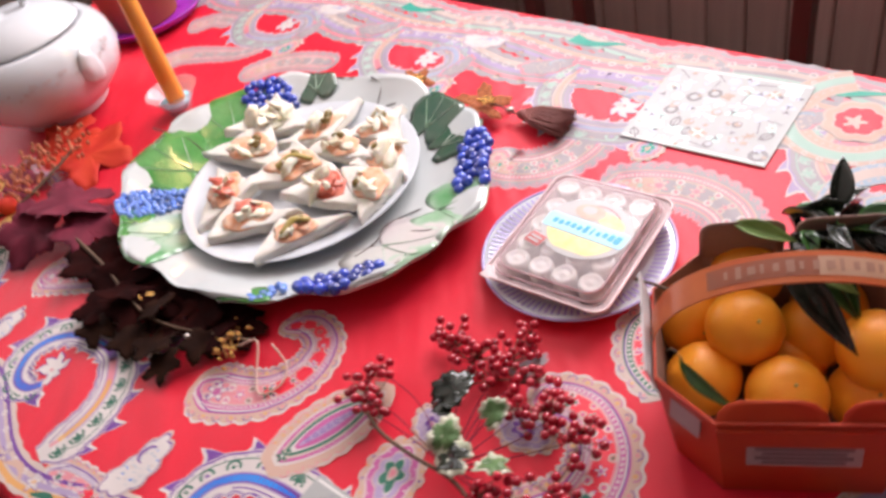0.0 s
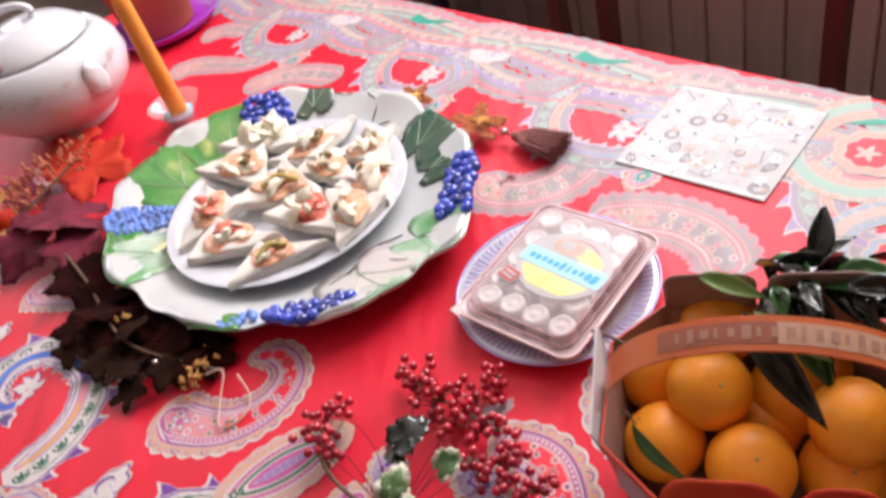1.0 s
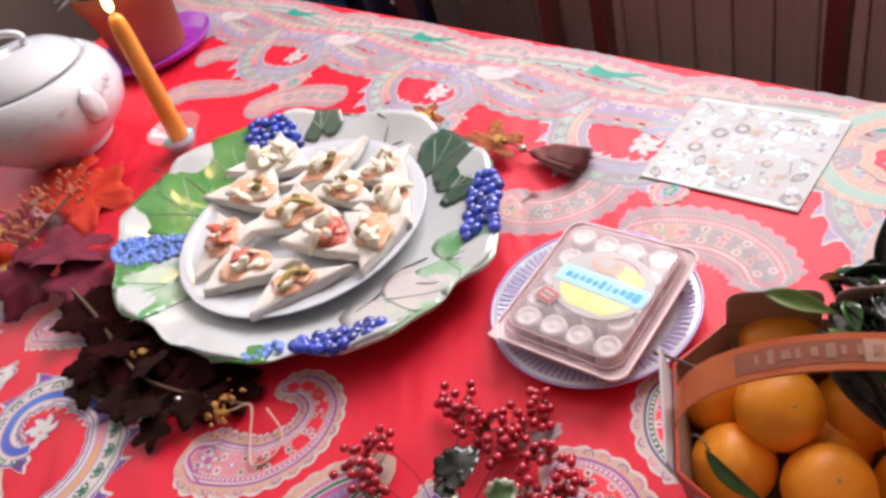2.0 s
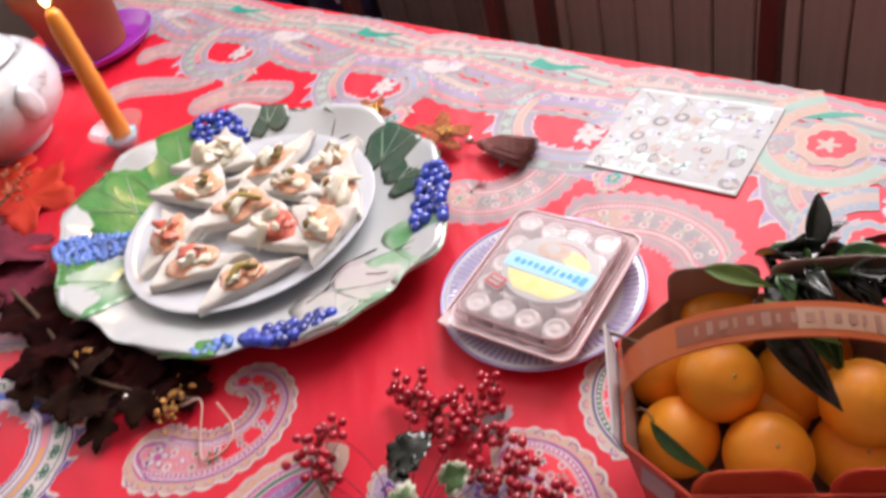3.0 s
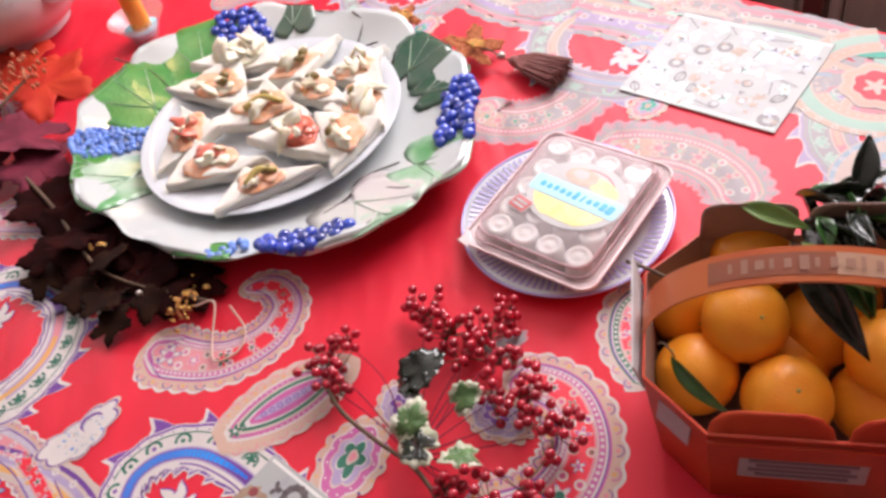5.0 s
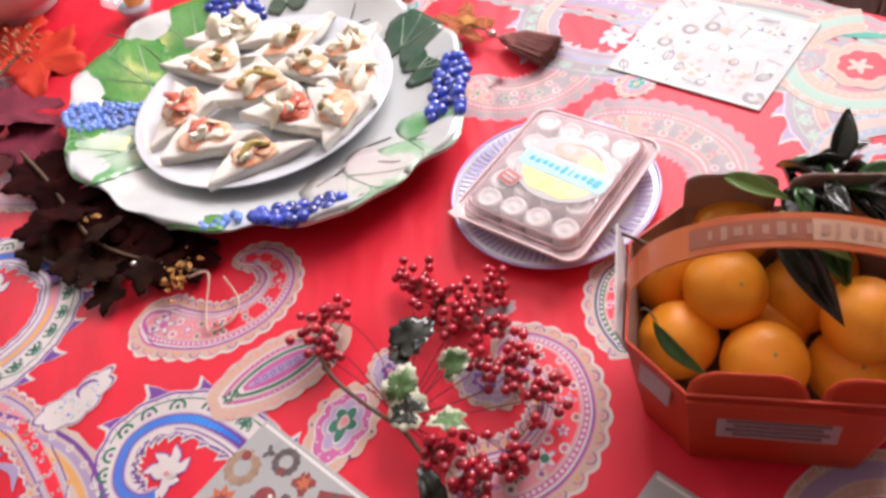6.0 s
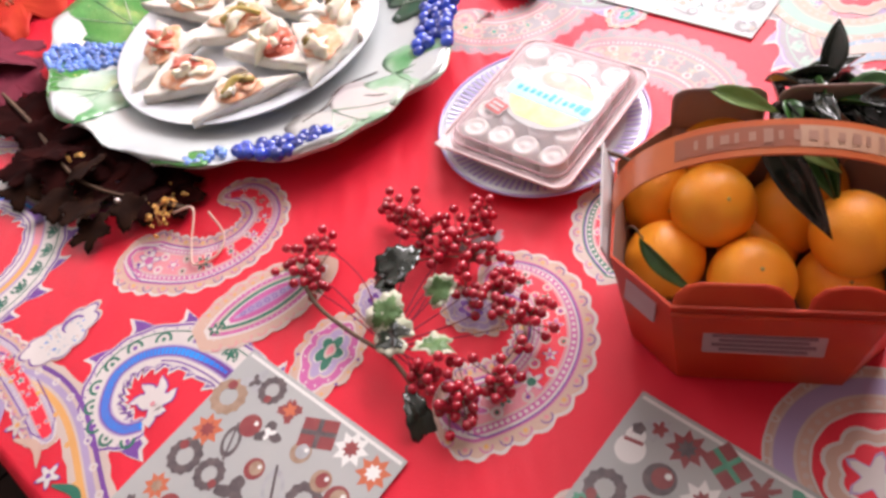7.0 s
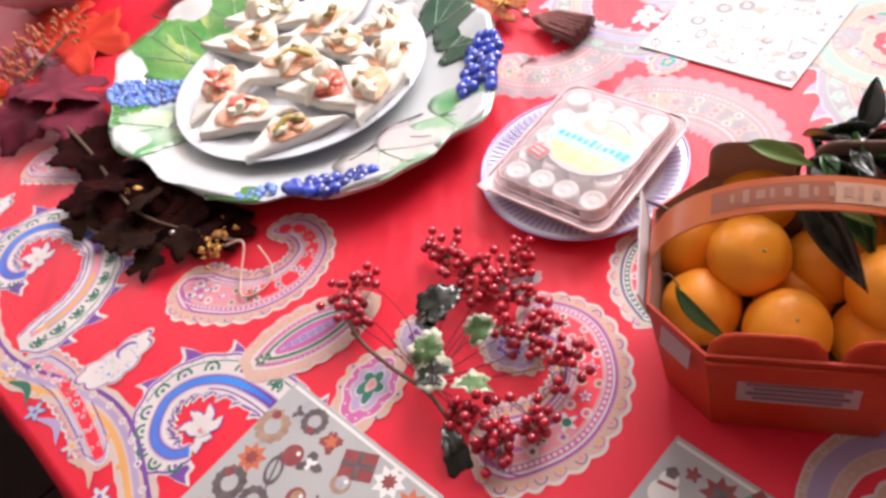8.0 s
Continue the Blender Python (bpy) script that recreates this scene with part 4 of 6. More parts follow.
def platter_leaf(x, y, size, turn, mat, label, lobes=5, veins=True):
    cx, cy = plat_local(x, y)
    t = radians(turn) - PT
    c, s = math.cos(t), math.sin(t)
    out = []
    for px, py in lobed(size * 1.08, lobes, 0.16, 1.1, 0.03):
        qx, qy = cx + px * c - py * s, cy + px * s + py * c
        f = platter_share(qx, qy)
        if f > 1.02:
            qx, qy = qx * 1.02 / f, qy * 1.02 / f
        out.append((qx, qy))
    leaf = part("vine_leaf", solid_outline(out, 0.0025, lambda a, b: platter_h(min(1.0, platter_share(a, b))) - 0.0002), mat, platter, label)
    if veins:
        bm = bmesh.new()
        for a in (90, 35, 145):
            tip = (size * 0.75 * math.cos(radians(a)), size * 0.85 * math.sin(radians(a)))
            pts = []
            for k in range(6):
                px, py = tip[0] * k / 5, -size * 0.5 + (tip[1] + size * 0.5) * k / 5
                qx, qy = cx + px * c - py * s, cy + px * s + py * c
                f = platter_share(qx, qy)
                if f > 1.0:
                    qx, qy = qx / f, qy / f
                pts.append((qx, qy, platter_h(min(1.0, f)) + 0.0028))
            tube(pts, 0.0007, 5, 0.4, bm)
        part("vein", bm, M_LEAFPALE, leaf, "pale raised veins")
    return leaf


platter_leaf(-0.345, 0.885, 0.058, 50, M_LEAF, "bright green vine leaf in relief")
platter_leaf(-0.278, 0.945, 0.056, 10, M_LEAF, "bright green vine leaf in relief")
platter_leaf(-0.165, 0.978, 0.028, 0, M_LEAFDARK, "dark green vine leaf in relief", 3)
platter_leaf(-0.378, 0.765, 0.03, 90, M_LEAF, "bright green vine leaf in relief", 3)
platter_leaf(-0.345, 0.735, 0.048, 120, M_LEAFPALE, "pale green vine leaf in relief")
platter_leaf(-0.215, 0.592, 0.03, 200, M_LEAF, "green vine leaf in relief", 3)
platter_leaf(-0.016, 0.848, 0.036, -40, M_LEAFDARK, "dark green vine leaf in relief")
platter_leaf(0.004, 0.795, 0.03, -80, M_LEAFDARK, "dark green vine leaf in relief")
platter_leaf(-0.0, 0.672, 0.05, 240, M_LEAFPALE, "pale green vine leaf in relief")
platter_leaf(-0.062, 0.628, 0.058, 220, M_PINKGLAZE, "pale vine leaf with pink veins")
platter_leaf(-0.05, 0.605, 0.03, 200, M_LEAFPALE, "pale green vine leaf in relief", 3)

ME_GRAPE = ball_mesh("grape", 0.0066, M_GRAPE, 2)
ME_GRAPEP = ball_mesh("grape", 0.0042, M_GRAPEPALE, 2)


def grapes(x, y, length, width, turn, count, me, rad, seed, raise_by=0.35):
    rnd = random.Random(seed)
    cx, cy = plat_local(x, y)
    t = radians(turn) - PT
    placed = []
    tries = 0
    while len(placed) < count and tries < 6000:
        tries += 1
        s, w = rnd.uniform(-1, 1), rnd.uniform(-1, 1)
        if abs(w) > (1 - 0.55 * (s + 1) / 2) * math.sqrt(max(0, 1 - s**4)):
            continue
        px, py = s * length / 2, w * width / 2
        if any((px - a) ** 2 + (py - b) ** 2 < (1.35 * rad) ** 2 for a, b in placed):
            continue
        placed.append((px, py))
        qx, qy = cx + px * math.cos(t) - py * math.sin(t), cy + px * math.sin(t) + py * math.cos(t)
        f = platter_share(qx, qy)
        if f > 1.0:
            qx, qy = qx / f, qy / f
        z = platter_h(min(1.0, f)) + rad * raise_by + rnd.uniform(0, rad * 0.5) * (1 - abs(w))
        share("grape", me, platter, Matrix.Translation((qx, qy, z)) @ Matrix.Diagonal((1, 1, rnd.uniform(0.8, 1), 1)))


grapes(-0.225, 0.975, 0.075, 0.062, -40, 38, ME_GRAPE, 0.0066, 1)
grapes(-0.352, 0.81, 0.095, 0.062, 15, 84, ME_GRAPEP, 0.0042, 2, 0.2)
grapes(-0.118, 0.604, 0.085, 0.04, 10, 34, ME_GRAPE, 0.0066, 3)
grapes(-0.195, 0.607, 0.04, 0.02, 200, 10, ME_GRAPEP, 0.0048, 7, 0.1)
grapes(0.022, 0.742, 0.09, 0.05, 250, 36, ME_GRAPE, 0.0066, 4)
grapes(0.038, 0.706, 0.03, 0.024, 280, 10, ME_GRAPE, 0.0066, 5)


def tendril(pts):
    out = []
    for x, y in pts:
        a, b = plat_local(x, y)
        out.append((a, b, platter_h(min(1, platter_share(a, b))) + 0.0016))
    part("tendril", tube([tuple(q) for q in spline(out, 24)], 0.0012, 5, 0.6), M_BROWNLINE, platter, "thin dark raised tendril")


tendril([(-0.385, 0.955), (-0.34, 0.93), (-0.3, 0.885)])
tendril([(-0.09, 0.955), (-0.078, 0.935), (-0.085, 0.905), (-0.062, 0.9)])
tendril([(-0.255, 0.622), (-0.235, 0.615), (-0.24, 0.605), (-0.215, 0.6)])
tendril([(-0.13, 0.613), (-0.115, 0.618), (-0.108, 0.606), (-0.125, 0.6)])
tendril([(-0.088, 0.606), (-0.072, 0.6), (-0.06, 0.61), (-0.05, 0.6)])
tendril([(-0.05, 0.66), (-0.03, 0.648), (-0.005, 0.65)])
tendril([(-0.11, 0.645), (-0.09, 0.662), (-0.075, 0.69), (-0.04, 0.7)])

# ---- the round plate in the platter ----
plate = thing("plate", Matrix.Translation((-0.174, 0.79, TOP + 0.0085)), "plain white round china plate on the platter", "plate")
part("china_body", lathe([(0.0, 0.006), (0.085, 0.006), (0.1, 0.0085), (0.125, 0.0155), (0.138, 0.0195), (0.1392, 0.0192), (0.1385, 0.018), (0.12, 0.0115), (0.1, 0.004), (0.08, 0.0), (0.0, 0.0)], 96), M_CHINA, plate)
PLATE_Z = TOP + 0.0085 + 0.008


# ---- canapes ----
def canape(x, y, turn, length, depth, skew, seed, toppings):
    """A soft white triangle of bread on its longest side, with what lies on it."""
    rnd = random.Random(seed)
    lift = PLATE_Z + 0.004 + 0.0012 * (seed % 3)
    ob = thing("canape", pose(x, y, lift, rnd.uniform(1, 6), rnd.uniform(-3, 3), turn), "soft white bread triangle with " + toppings[0], "canape", "canapes on the plate")
    tri = [(-length / 2, 0.0), (length / 2, 0.0), (length * (skew - 0.5), depth)]
    cx, cy = sum(p[0] for p in tri) / 3, sum(p[1] for p in tri) / 3
    bm = bmesh.new()
    low, high = [bm.verts.new((*p, 0)) for p in tri], [bm.verts.new((cx + (p[0] - cx) * 0.95, cy + (p[1] - cy) * 0.95, 0.012)) for p in tri]
    bm.faces.new(low[::-1])
    bm.faces.new(high)
    for i in range(3):
        bm.faces.new((low[i], low[(i + 1) % 3], high[(i + 1) % 3], high[i]))
    bmesh.ops.subdivide_edges(bm, edges=bm.edges[:], cuts=6, use_grid_fill=True)
    bmesh.ops.bevel(bm, geom=[e for e in bm.edges if len(e.link_faces) == 2 and e.calc_face_angle(0) > 0.8], offset=0.0026, segments=3, affect="EDGES", profile=0.6)
    droop = 0.35 + 0.25 * math.sin(seed * 2.1)
    for v in bm.verts:
        d = Vector((v.co.x - cx, v.co.y - cy, 0))
        v.co += 0.003 * noise.noise_vector(v.co * 55 + Vector((seed, 0, 0)))
        v.co.z += 3.2 * d.length_squared * droop + 0.004 * noise.noise(Vector((v.co.x * 34, v.co.y * 34, seed)))
    part("bread", bm, M_BREAD, ob)
    top, size = 0.0125, 0.5 * (length * 0.55 + depth)
    if toppings[1]:
        part("spread", ball(size * 0.33, 3, (1.35, 0.95, 0.11), 0.45, seed), toppings[1], ob, "soft spread smeared over the bread", m=Matrix.Translation((cx, cy + 0.002, top)))
        part("spread", ball(size * 0.13, 3, (1.2, 0.9, 0.32), 0.7, seed + 40), M_CRUMB if seed % 2 else toppings[1], ob, m=Matrix.Translation((cx + size * 0.2, cy - 0.002, top + 0.002)))
    for k in range(toppings[2]):
        a, q = rnd.uniform(0, 6.28), rnd.uniform(0.05, 0.36)
        part("cheese_flake", ball(size * rnd.uniform(0.07, 0.15), 2, (1.7, 0.8, 0.4), 0.8, seed * 7 + k), M_CRUMB, ob,
             m=pose(cx + size * q * math.cos(a), cy + size * q * 0.7 * math.sin(a), top + 0.005 + 0.004 * rnd.random(), rnd.uniform(-55, 55), rnd.uniform(-55, 55), rnd.uniform(0, 360)))
    for k in range(toppings[3]):
        a = rnd.uniform(0, 6.28)
        part("caper", ball(0.0052, 2, (1.3, 0.9, 0.85), 0.4, seed + k), M_CAPER, ob, m=pose(cx + size * 0.2 * math.cos(a), cy + size * 0.16 * math.sin(a), top + 0.008, rnd.uniform(-40, 40), 0, rnd.uniform(0, 180)))
    for k in range(toppings[4]):
        a = rnd.uniform(0, 6.28)
        part("pepper_piece", ball(0.0085, 2, (1.5, 0.95, 0.4), 0.8, seed + k), M_TOMATO, ob, m=pose(cx + size * 0.18 * math.cos(a), cy + size * 0.12 * math.sin(a), top + 0.006, rnd.uniform(-25, 25), rnd.uniform(-25, 25), rnd.uniform(0, 180)))
    for k in range(toppings[5]):
        part("pickle_slice", tube(spline([(cx + size * (0.08 * k - 0.22), cy - 0.005 + 0.006 * k, top + 0.004), (cx + size * 0.05, cy + 0.003, top + 0.011), (cx + size * (0.36 - 0.05 * k), cy, top + 0.005)], 8), 0.0048, 8, 0.5), M_PICKLE, ob)
    return ob


T_CHEESE = ("crumbled cheese", M_CRUMB, 9, 0, 0, 0)
T_CAPER = ("salmon spread and capers", M_SALMON, 3, 2, 0, 0)
T_RED = ("red pepper and cheese flakes", M_SALMON, 4, 0, 2, 0)
T_BIGRED = ("a heap of red pepper and cheese", M_TOMATO, 5, 0, 4, 0)
T_PICKLE = ("pickle slices and spread", M_SALMON, 2, 1, 0, 1)
T_MIX = ("salmon spread and cheese flakes", M_SALMON, 6, 1, 0, 0)
for k, (x, y, turn, length, depth, skew, top) in enumerate((
        (-0.221, 0.885, -13, 0.108, 0.062, 0.43, T_CHEESE), (-0.153, 0.879, 206, 0.115, 0.046, 0.56, T_CAPER), (-0.087, 0.86, 200, 0.08, 0.05, 0.58, T_MIX),
        (-0.052, 0.785, 92, 0.1, 0.052, 0.41, T_MIX), (-0.25, 0.835, -33, 0.12, 0.056, 0.49, T_CAPER), (-0.181, 0.775, -5, 0.112, 0.06, 0.45, T_PICKLE),
        (-0.128, 0.796, -30, 0.095, 0.045, 0.3, T_CAPER), (-0.28, 0.777, 265, 0.1, 0.05, 0.44, T_RED), (-0.214, 0.706, 4, 0.104, 0.05, 0.22, T_RED),
        (-0.147, 0.724, -30, 0.105, 0.05, 0.35, T_BIGRED), (-0.112, 0.726, 284, 0.096, 0.054, 0.5, T_MIX), (-0.16, 0.673, 21, 0.104, 0.038, 0.36, T_PICKLE))):
    canape(x, y, turn, length * 1.08, depth * 1.22, skew, k + 1, top)

# ---- pack of cheese on its saucer ----
saucer = thing("saucer", Matrix.Translation((0.103, 0.598, TOP + 0.001)), "white china saucer with a striped lilac rim", "saucer")
part("china_body", lathe([(0.0, 0.004), (0.05, 0.004), (0.07, 0.0085), (0.089, 0.0125), (0.0895, 0.0118), (0.07, 0.006), (0.05, 0.0), (0.0, 0.0)], 80), M_CHINA, saucer)
part("rim_line", lathe([(0.0868, 0.0124), (0.089, 0.0132), (0.0897, 0.0118), (0.0868, 0.0114), (0.0868, 0.0124)], 80, caps=False), M_SAUCERLINE, saucer, "lilac rim line")
bm = bmesh.new()
for k in range(90):
    a = 2 * math.pi * k / 90
    c, s = math.cos(a), math.sin(a)
    w = 0.0011
    bm.faces.new([bm.verts.new((r * c - q * s, r * s + q * c, 0.0052 + (r - 0.05) * 0.222)) for r, q in ((0.07, -w), (0.083, -w), (0.083, w), (0.07, w))])
part("rim_stripes", bm, M_SAUCERLINE, saucer, "short lilac strokes round the rim", smooth=False)

PACK = Matrix.Translation((0.106, 0.5935, TOP + 0.0055)) @ pose(0, 0, 0, 0.6, 0, -39)
pack = thing("cheese_pack", PACK, "clear plastic tray of small white cheese rolls with an oval sticker", "food pack")


def rounded(w, d, r, n=8):
    out = []
    for cx, cy, a0 in ((w / 2 - r, d / 2 - r, 0), (-w / 2 + r, d / 2 - r, 90), (-w / 2 + r, -d / 2 + r, 180), (w / 2 - r, -d / 2 + r, 270)):
        out += [(cx + r * math.cos(radians(a0 + 90 * k / n)), cy + r * math.sin(radians(a0 + 90 * k / n))) for k in range(n + 1)]
    return out


def shell(rings):
    """A skin over rounded rectangles (w, d, r, z), first to last, capped at the end."""
    bm = bmesh.new()
    loops = [[bm.verts.new((x, y, z)) for x, y in rounded(w, d, r)] for w, d, r, z in rings]
    for a, b in zip(loops, loops[1:]):
        for i in range(len(a)):
            j = (i + 1) % len(a)
            bm.faces.new((a[i], a[j], b[j], b[i]))
    bm.faces.new(loops[-1])
    return bm


PW, PD, FLANGE, LID = 0.121, 0.146, 0.0215, 0.0325
part("tray", shell([(PW, PD, 0.014, FLANGE), (PW - 0.012, PD - 0.012, 0.015, FLANGE), (PW - 0.015, PD - 0.015, 0.016, FLANGE - 0.004), (PW - 0.03, PD - 0.03, 0.014, 0.002), (PW - 0.036, PD - 0.036, 0.012, 0.0)]), M_PACKBASE, pack, "rose-tinted plastic tray")
lid = shell([(PW, PD, 0.014, FLANGE + 0.0015), (PW - 0.013, PD - 0.013, 0.015, FLANGE + 0.0015), (PW - 0.0145, PD - 0.0145, 0.015, FLANGE + 0.004), (PW - 0.018, PD - 0.018, 0.015, LID - 0.002), (PW - 0.022, PD - 0.022, 0.014, LID)])
bmesh.ops.solidify(lid, geom=lid.faces[:], thickness=0.0007)
lid_ob = part("lid", lid, M_PLASTIC, pack, "clear flat plastic lid")
lid_ob.visible_shadow = False
for inset, z, r in ((0.0135, FLANGE + 0.0025, 0.0011), (0.0195, LID - 0.0008, 0.001)):
    ring = rounded(PW - inset, PD - inset, 0.014)
    part("lid_ridge", tube([(x, y, z) for x, y in ring + ring[:1]], r, 6), M_PACKEDGE, pack, "rose-tinted fold of the lid")
part("flange", tube([(x, y, FLANGE + 0.0006) for x, y in rounded(PW, PD, 0.013) + rounded(PW, PD, 0.013)[:1]], 0.0015, 6), M_PACKBASE, pack, "folded plastic edge")
part("corner_tab", solid_outline([(0, 0), (0.014, -0.003), (0.003, 0.014)], 0.0008), M_PACKBASE, pack, "peel tab at the tray's corner", m=pose(-PW / 2 - 0.001, -PD / 2 - 0.001, FLANGE + 0.0012))
for i in range(4):
    for j in range(5):
        x, y = -0.0368 + 0.0245 * i, -0.0487 + 0.0243 * j
        roll = lathe([(0.0, 0.0), (0.0098, 0.0), (0.0112, 0.002), (0.0114, 0.0235), (0.0104, 0.0262), (0.0082, 0.0272), (0.0072, 0.0262), (0.0038, 0.0258), (0.002, 0.0268), (0.0, 0.0268)], 24)
        part("cheese_roll", roll, M_CHEESE, pack, m=pose(x + 0.0008 * math.sin(7 * i + j), y + 0.0006 * math.cos(3 * j + i), 0.0032 + 0.0004 * ((i + j) % 2), 4 * math.sin(i * 3 + j), 3 * math.cos(i + 2 * j), 40 * i))


def disc(a, b, z, n=48, y0=-1.0, y1=1.0):
    """A flat oval, cut off below the share y0 and above y1."""
    bm = bmesh.new()
    pts = []
    for k in range(n):
        t = 2 * math.pi * k / n
        y = min(max(math.sin(t), y0), y1)
        x = math.copysign(math.sqrt(max(0, 1 - y * y)), math.cos(t)) if y in (y0, y1) and abs(math.sin(t)) > abs(y) else math.cos(t)
        pts.append((a * x, b * y, z))
    bm.faces.new([bm.verts.new(p) for p in pts])
    return bm


sticker = part("sticker", solid_outline([(0.043 * math.cos(2 * math.pi * k / 48), 0.037 * math.sin(2 * math.pi * k / 48)) for k in range(48)], 0.0003), M_STICKER, pack,
               "white oval sticker with blue band and yellow picture", m=pose(0.0065, 0.004, LID + 0.0002, 0, 0, -4), smooth=False)
part("band", solid_outline(rounded(0.082, 0.019, 0.004), 0.0003), M_STICKBLUE, sticker, "pale blue band", smooth=False, m=pose(0, -0.002, 0.0004))
part("yellow_print", disc(0.036, 0.034, 0.0005, y0=-0.9, y1=-0.36), M_STICKYEL, sticker, "yellow picture", smooth=False)
part("yellow_print", disc(0.016, 0.008, 0.0005), M_STICKYEL, sticker, smooth=False, m=pose(0.016, 0.015, 0, 0, 0, -20))
part("brown_print", disc(0.015, 0.0095, 0.0006), M_STICKTAN, sticker, "brown picture", smooth=False, m=Matrix.Translation((-0.007, 0.019, 0)))
part("brown_print", disc(0.007, 0.005, 0.0007), M_STICKER, sticker, smooth=False, m=Matrix.Translation((-0.009, 0.021, 0)))
arch = [(0.026 * math.cos(radians(a)), 0.024 * math.sin(radians(a)), 0.0007) for a in range(30, 111, 8)]
part("red_print", tube(arch, 0.0013, 4), M_STICKRED, sticker, "thin red arched line", m=pose(0.002, 0.006, 0) @ Matrix.Diagonal((1, 1, 0.2, 1)))
for k, (w, h) in enumerate(((0.0058, 0.01), (0.005, 0.0085), (0.0046, 0.006), (0.004, 0.0058), (0.002, 0.0085), (0.004, 0.0095), (0.004, 0.006), (0.0044, 0.006), (0.004, 0.0058), (0.0042, 0.006), (0.0046, 0.006))):
    part("lettering_bar", solid_outline(rounded(w, h, w * 0.35, 3), 0.0002), M_STICKDEEP, sticker, "deep blue lettering shown as a bar", smooth=False, m=pose(0.033 - 0.0064 * k, -0.0025 + 0.0004 * (k % 3), 0.0008, 0, 0, -8))
seal = part("seal", solid_outline(rounded(0.019, 0.016, 0.002, 3), 0.0003), M_STICKER, pack, "small red and white seal", smooth=False, m=pose(-0.03, -0.024, LID + 0.0006, 0, 0, -14))
part("seal_ground", solid_outline(rounded(0.017, 0.0135, 0.0015, 3), 0.0003), M_STICKRED, seal, smooth=False, m=Matrix.Translation((0, 0, 0.0004)))
part("seal_bar", box(0.012, 0.0022, 0.0003, at=(0, 0.002, 0.0009)), M_STICKER, seal, smooth=False)
part("seal_bar", box(0.012, 0.0022, 0.0003, at=(0, -0.0025, 0.0009)), M_STICKER, seal, smooth=False)

# ---- box of oranges ----
E1, E2 = Vector((0.974, -0.225, 0)), Vector((0.225, 0.974, 0))
BX0, BX1, BY0, BY1, BZ = 0.033, 0.213, 0.362, 0.506, 0.85
crate_m = Matrix.Translation(E1 * (BX0 + BX1) / 2 + E2 * (BY0 + BY1) / 2 + Vector((0, 0, TOP + 0.001))) @ pose(0, 0, 0, 0, 0, -13)
crate = thing("orange_crate", crate_m, "red printed cardboard carrier with an arched handle, full of oranges", "fruit box")
CW, CD, CH, CHAM = BX1 - BX0, BY1 - BY0, BZ - TOP - 0.001, 0.034


def octagon(inset):
    w, d, c = CW / 2 - inset, CD / 2 - inset, CHAM - inset * 0.4
    return [(-w + c, -d), (w - c, -d), (w, -d + c), (w, d - c), (w - c, d), (-w + c, d), (-w, d - c), (-w, -d + c)]


def card(points, thick, mat, name, label="", inner=None, parent=None):
    """A flat card through four corners, given low pair then high pair."""
    bm = bmesh.new()
    a, b, c, d = (Vector(p) for p in points)
    nrm = (b - a).cross(d - a).normalized() * thick
    lo, hi = [bm.verts.new(p) for p in (a, b, c, d)], [bm.verts.new(p - nrm) for p in (a, b, c, d)]
    f0 = bm.faces.new(lo)
    f1 = bm.faces.new(hi[::-1])
    f1.material_index = 1
    for i in range(4):
        bm.faces.new((lo[i], hi[i], hi[(i + 1) % 4], lo[(i + 1) % 4])).material_index = 2
    return part(name, bm, [mat, inner or M_BOXIN, mat], parent or crate, label, smooth=False)


lo, hi = octagon(0.012), octagon(0.0)
walls = []
for i in range(8):
    j = (i + 1) % 8
    walls.append(card([(*lo[i], 0), (*lo[j], 0), (*hi[j], CH), (*hi[i], CH)], 0.0016, M_BOX, "side_panel"))
bm = bmesh.new()
bm.faces.new([bm.verts.new((*p, 0.001)) for p in lo])
part("bottom", bm, M_BOXIN, crate, smooth=False)


def flap(x0, x1, y, z0, z1, lean, name="flap", mat=None):
    """A rounded tab that stands on the rim."""
    r = min(0.011 if z1 - z0 > 0.02 else 0.0155, z1 - z0)
    pts = [(x0, 0), (x1, 0)] + [(x1 - r + r * math.cos(radians(a)), z1 - z0 - r + r * math.sin(radians(a))) for a in (0, 30, 60, 90)] + \
          [(x0 + r + r * math.cos(radians(a)), z1 - z0 - r + r * math.sin(radians(a))) for a in (90, 120, 150, 180)]
    bm = solid_outline(pts, 0.0016)
    return part(name, bm, mat or M_BOXIN, crate, "brown inner side of a raised card tab", m=Matrix.Translation((0, y, z0)) @ pose(0, 0, 0, 90 - lean, 0, 0))


flap(-0.056, 0.0, CD / 2 - 0.002, CH - 0.002, CH + 0.036, -8)
flap(0.006, 0.066, CD / 2 - 0.002, CH - 0.002, CH + 0.036, -8)
flap(-0.056, 0.008, -CD / 2 + 0.002, CH - 0.004, CH + 0.0125, 30, "front_flap", M_BOX)
flap(0.013, 0.057, -CD / 2 + 0.002, CH - 0.004, CH + 0.0125, 30, "front_flap", M_BOX)
part("front_fold", tube([(-0.056, -CD / 2 - 0.001, CH - 0.006), (0.056, -CD / 2 - 0.001, CH - 0.006)], 0.0011, 6), M_BOX, crate, "folded edge of the card")
card([(-CW / 2 + 0.0005, 0.03, CH - 0.016), (-CW / 2 + 0.0005, -0.036, CH - 0.016), (-CW / 2 - 0.006, -0.034, CH + 0.003), (-CW / 2 - 0.008, 0.04, CH + 0.016)], 0.0014, M_BOXGREY, "side_flap", "grey card flap folded outwards", M_BOXGREY)
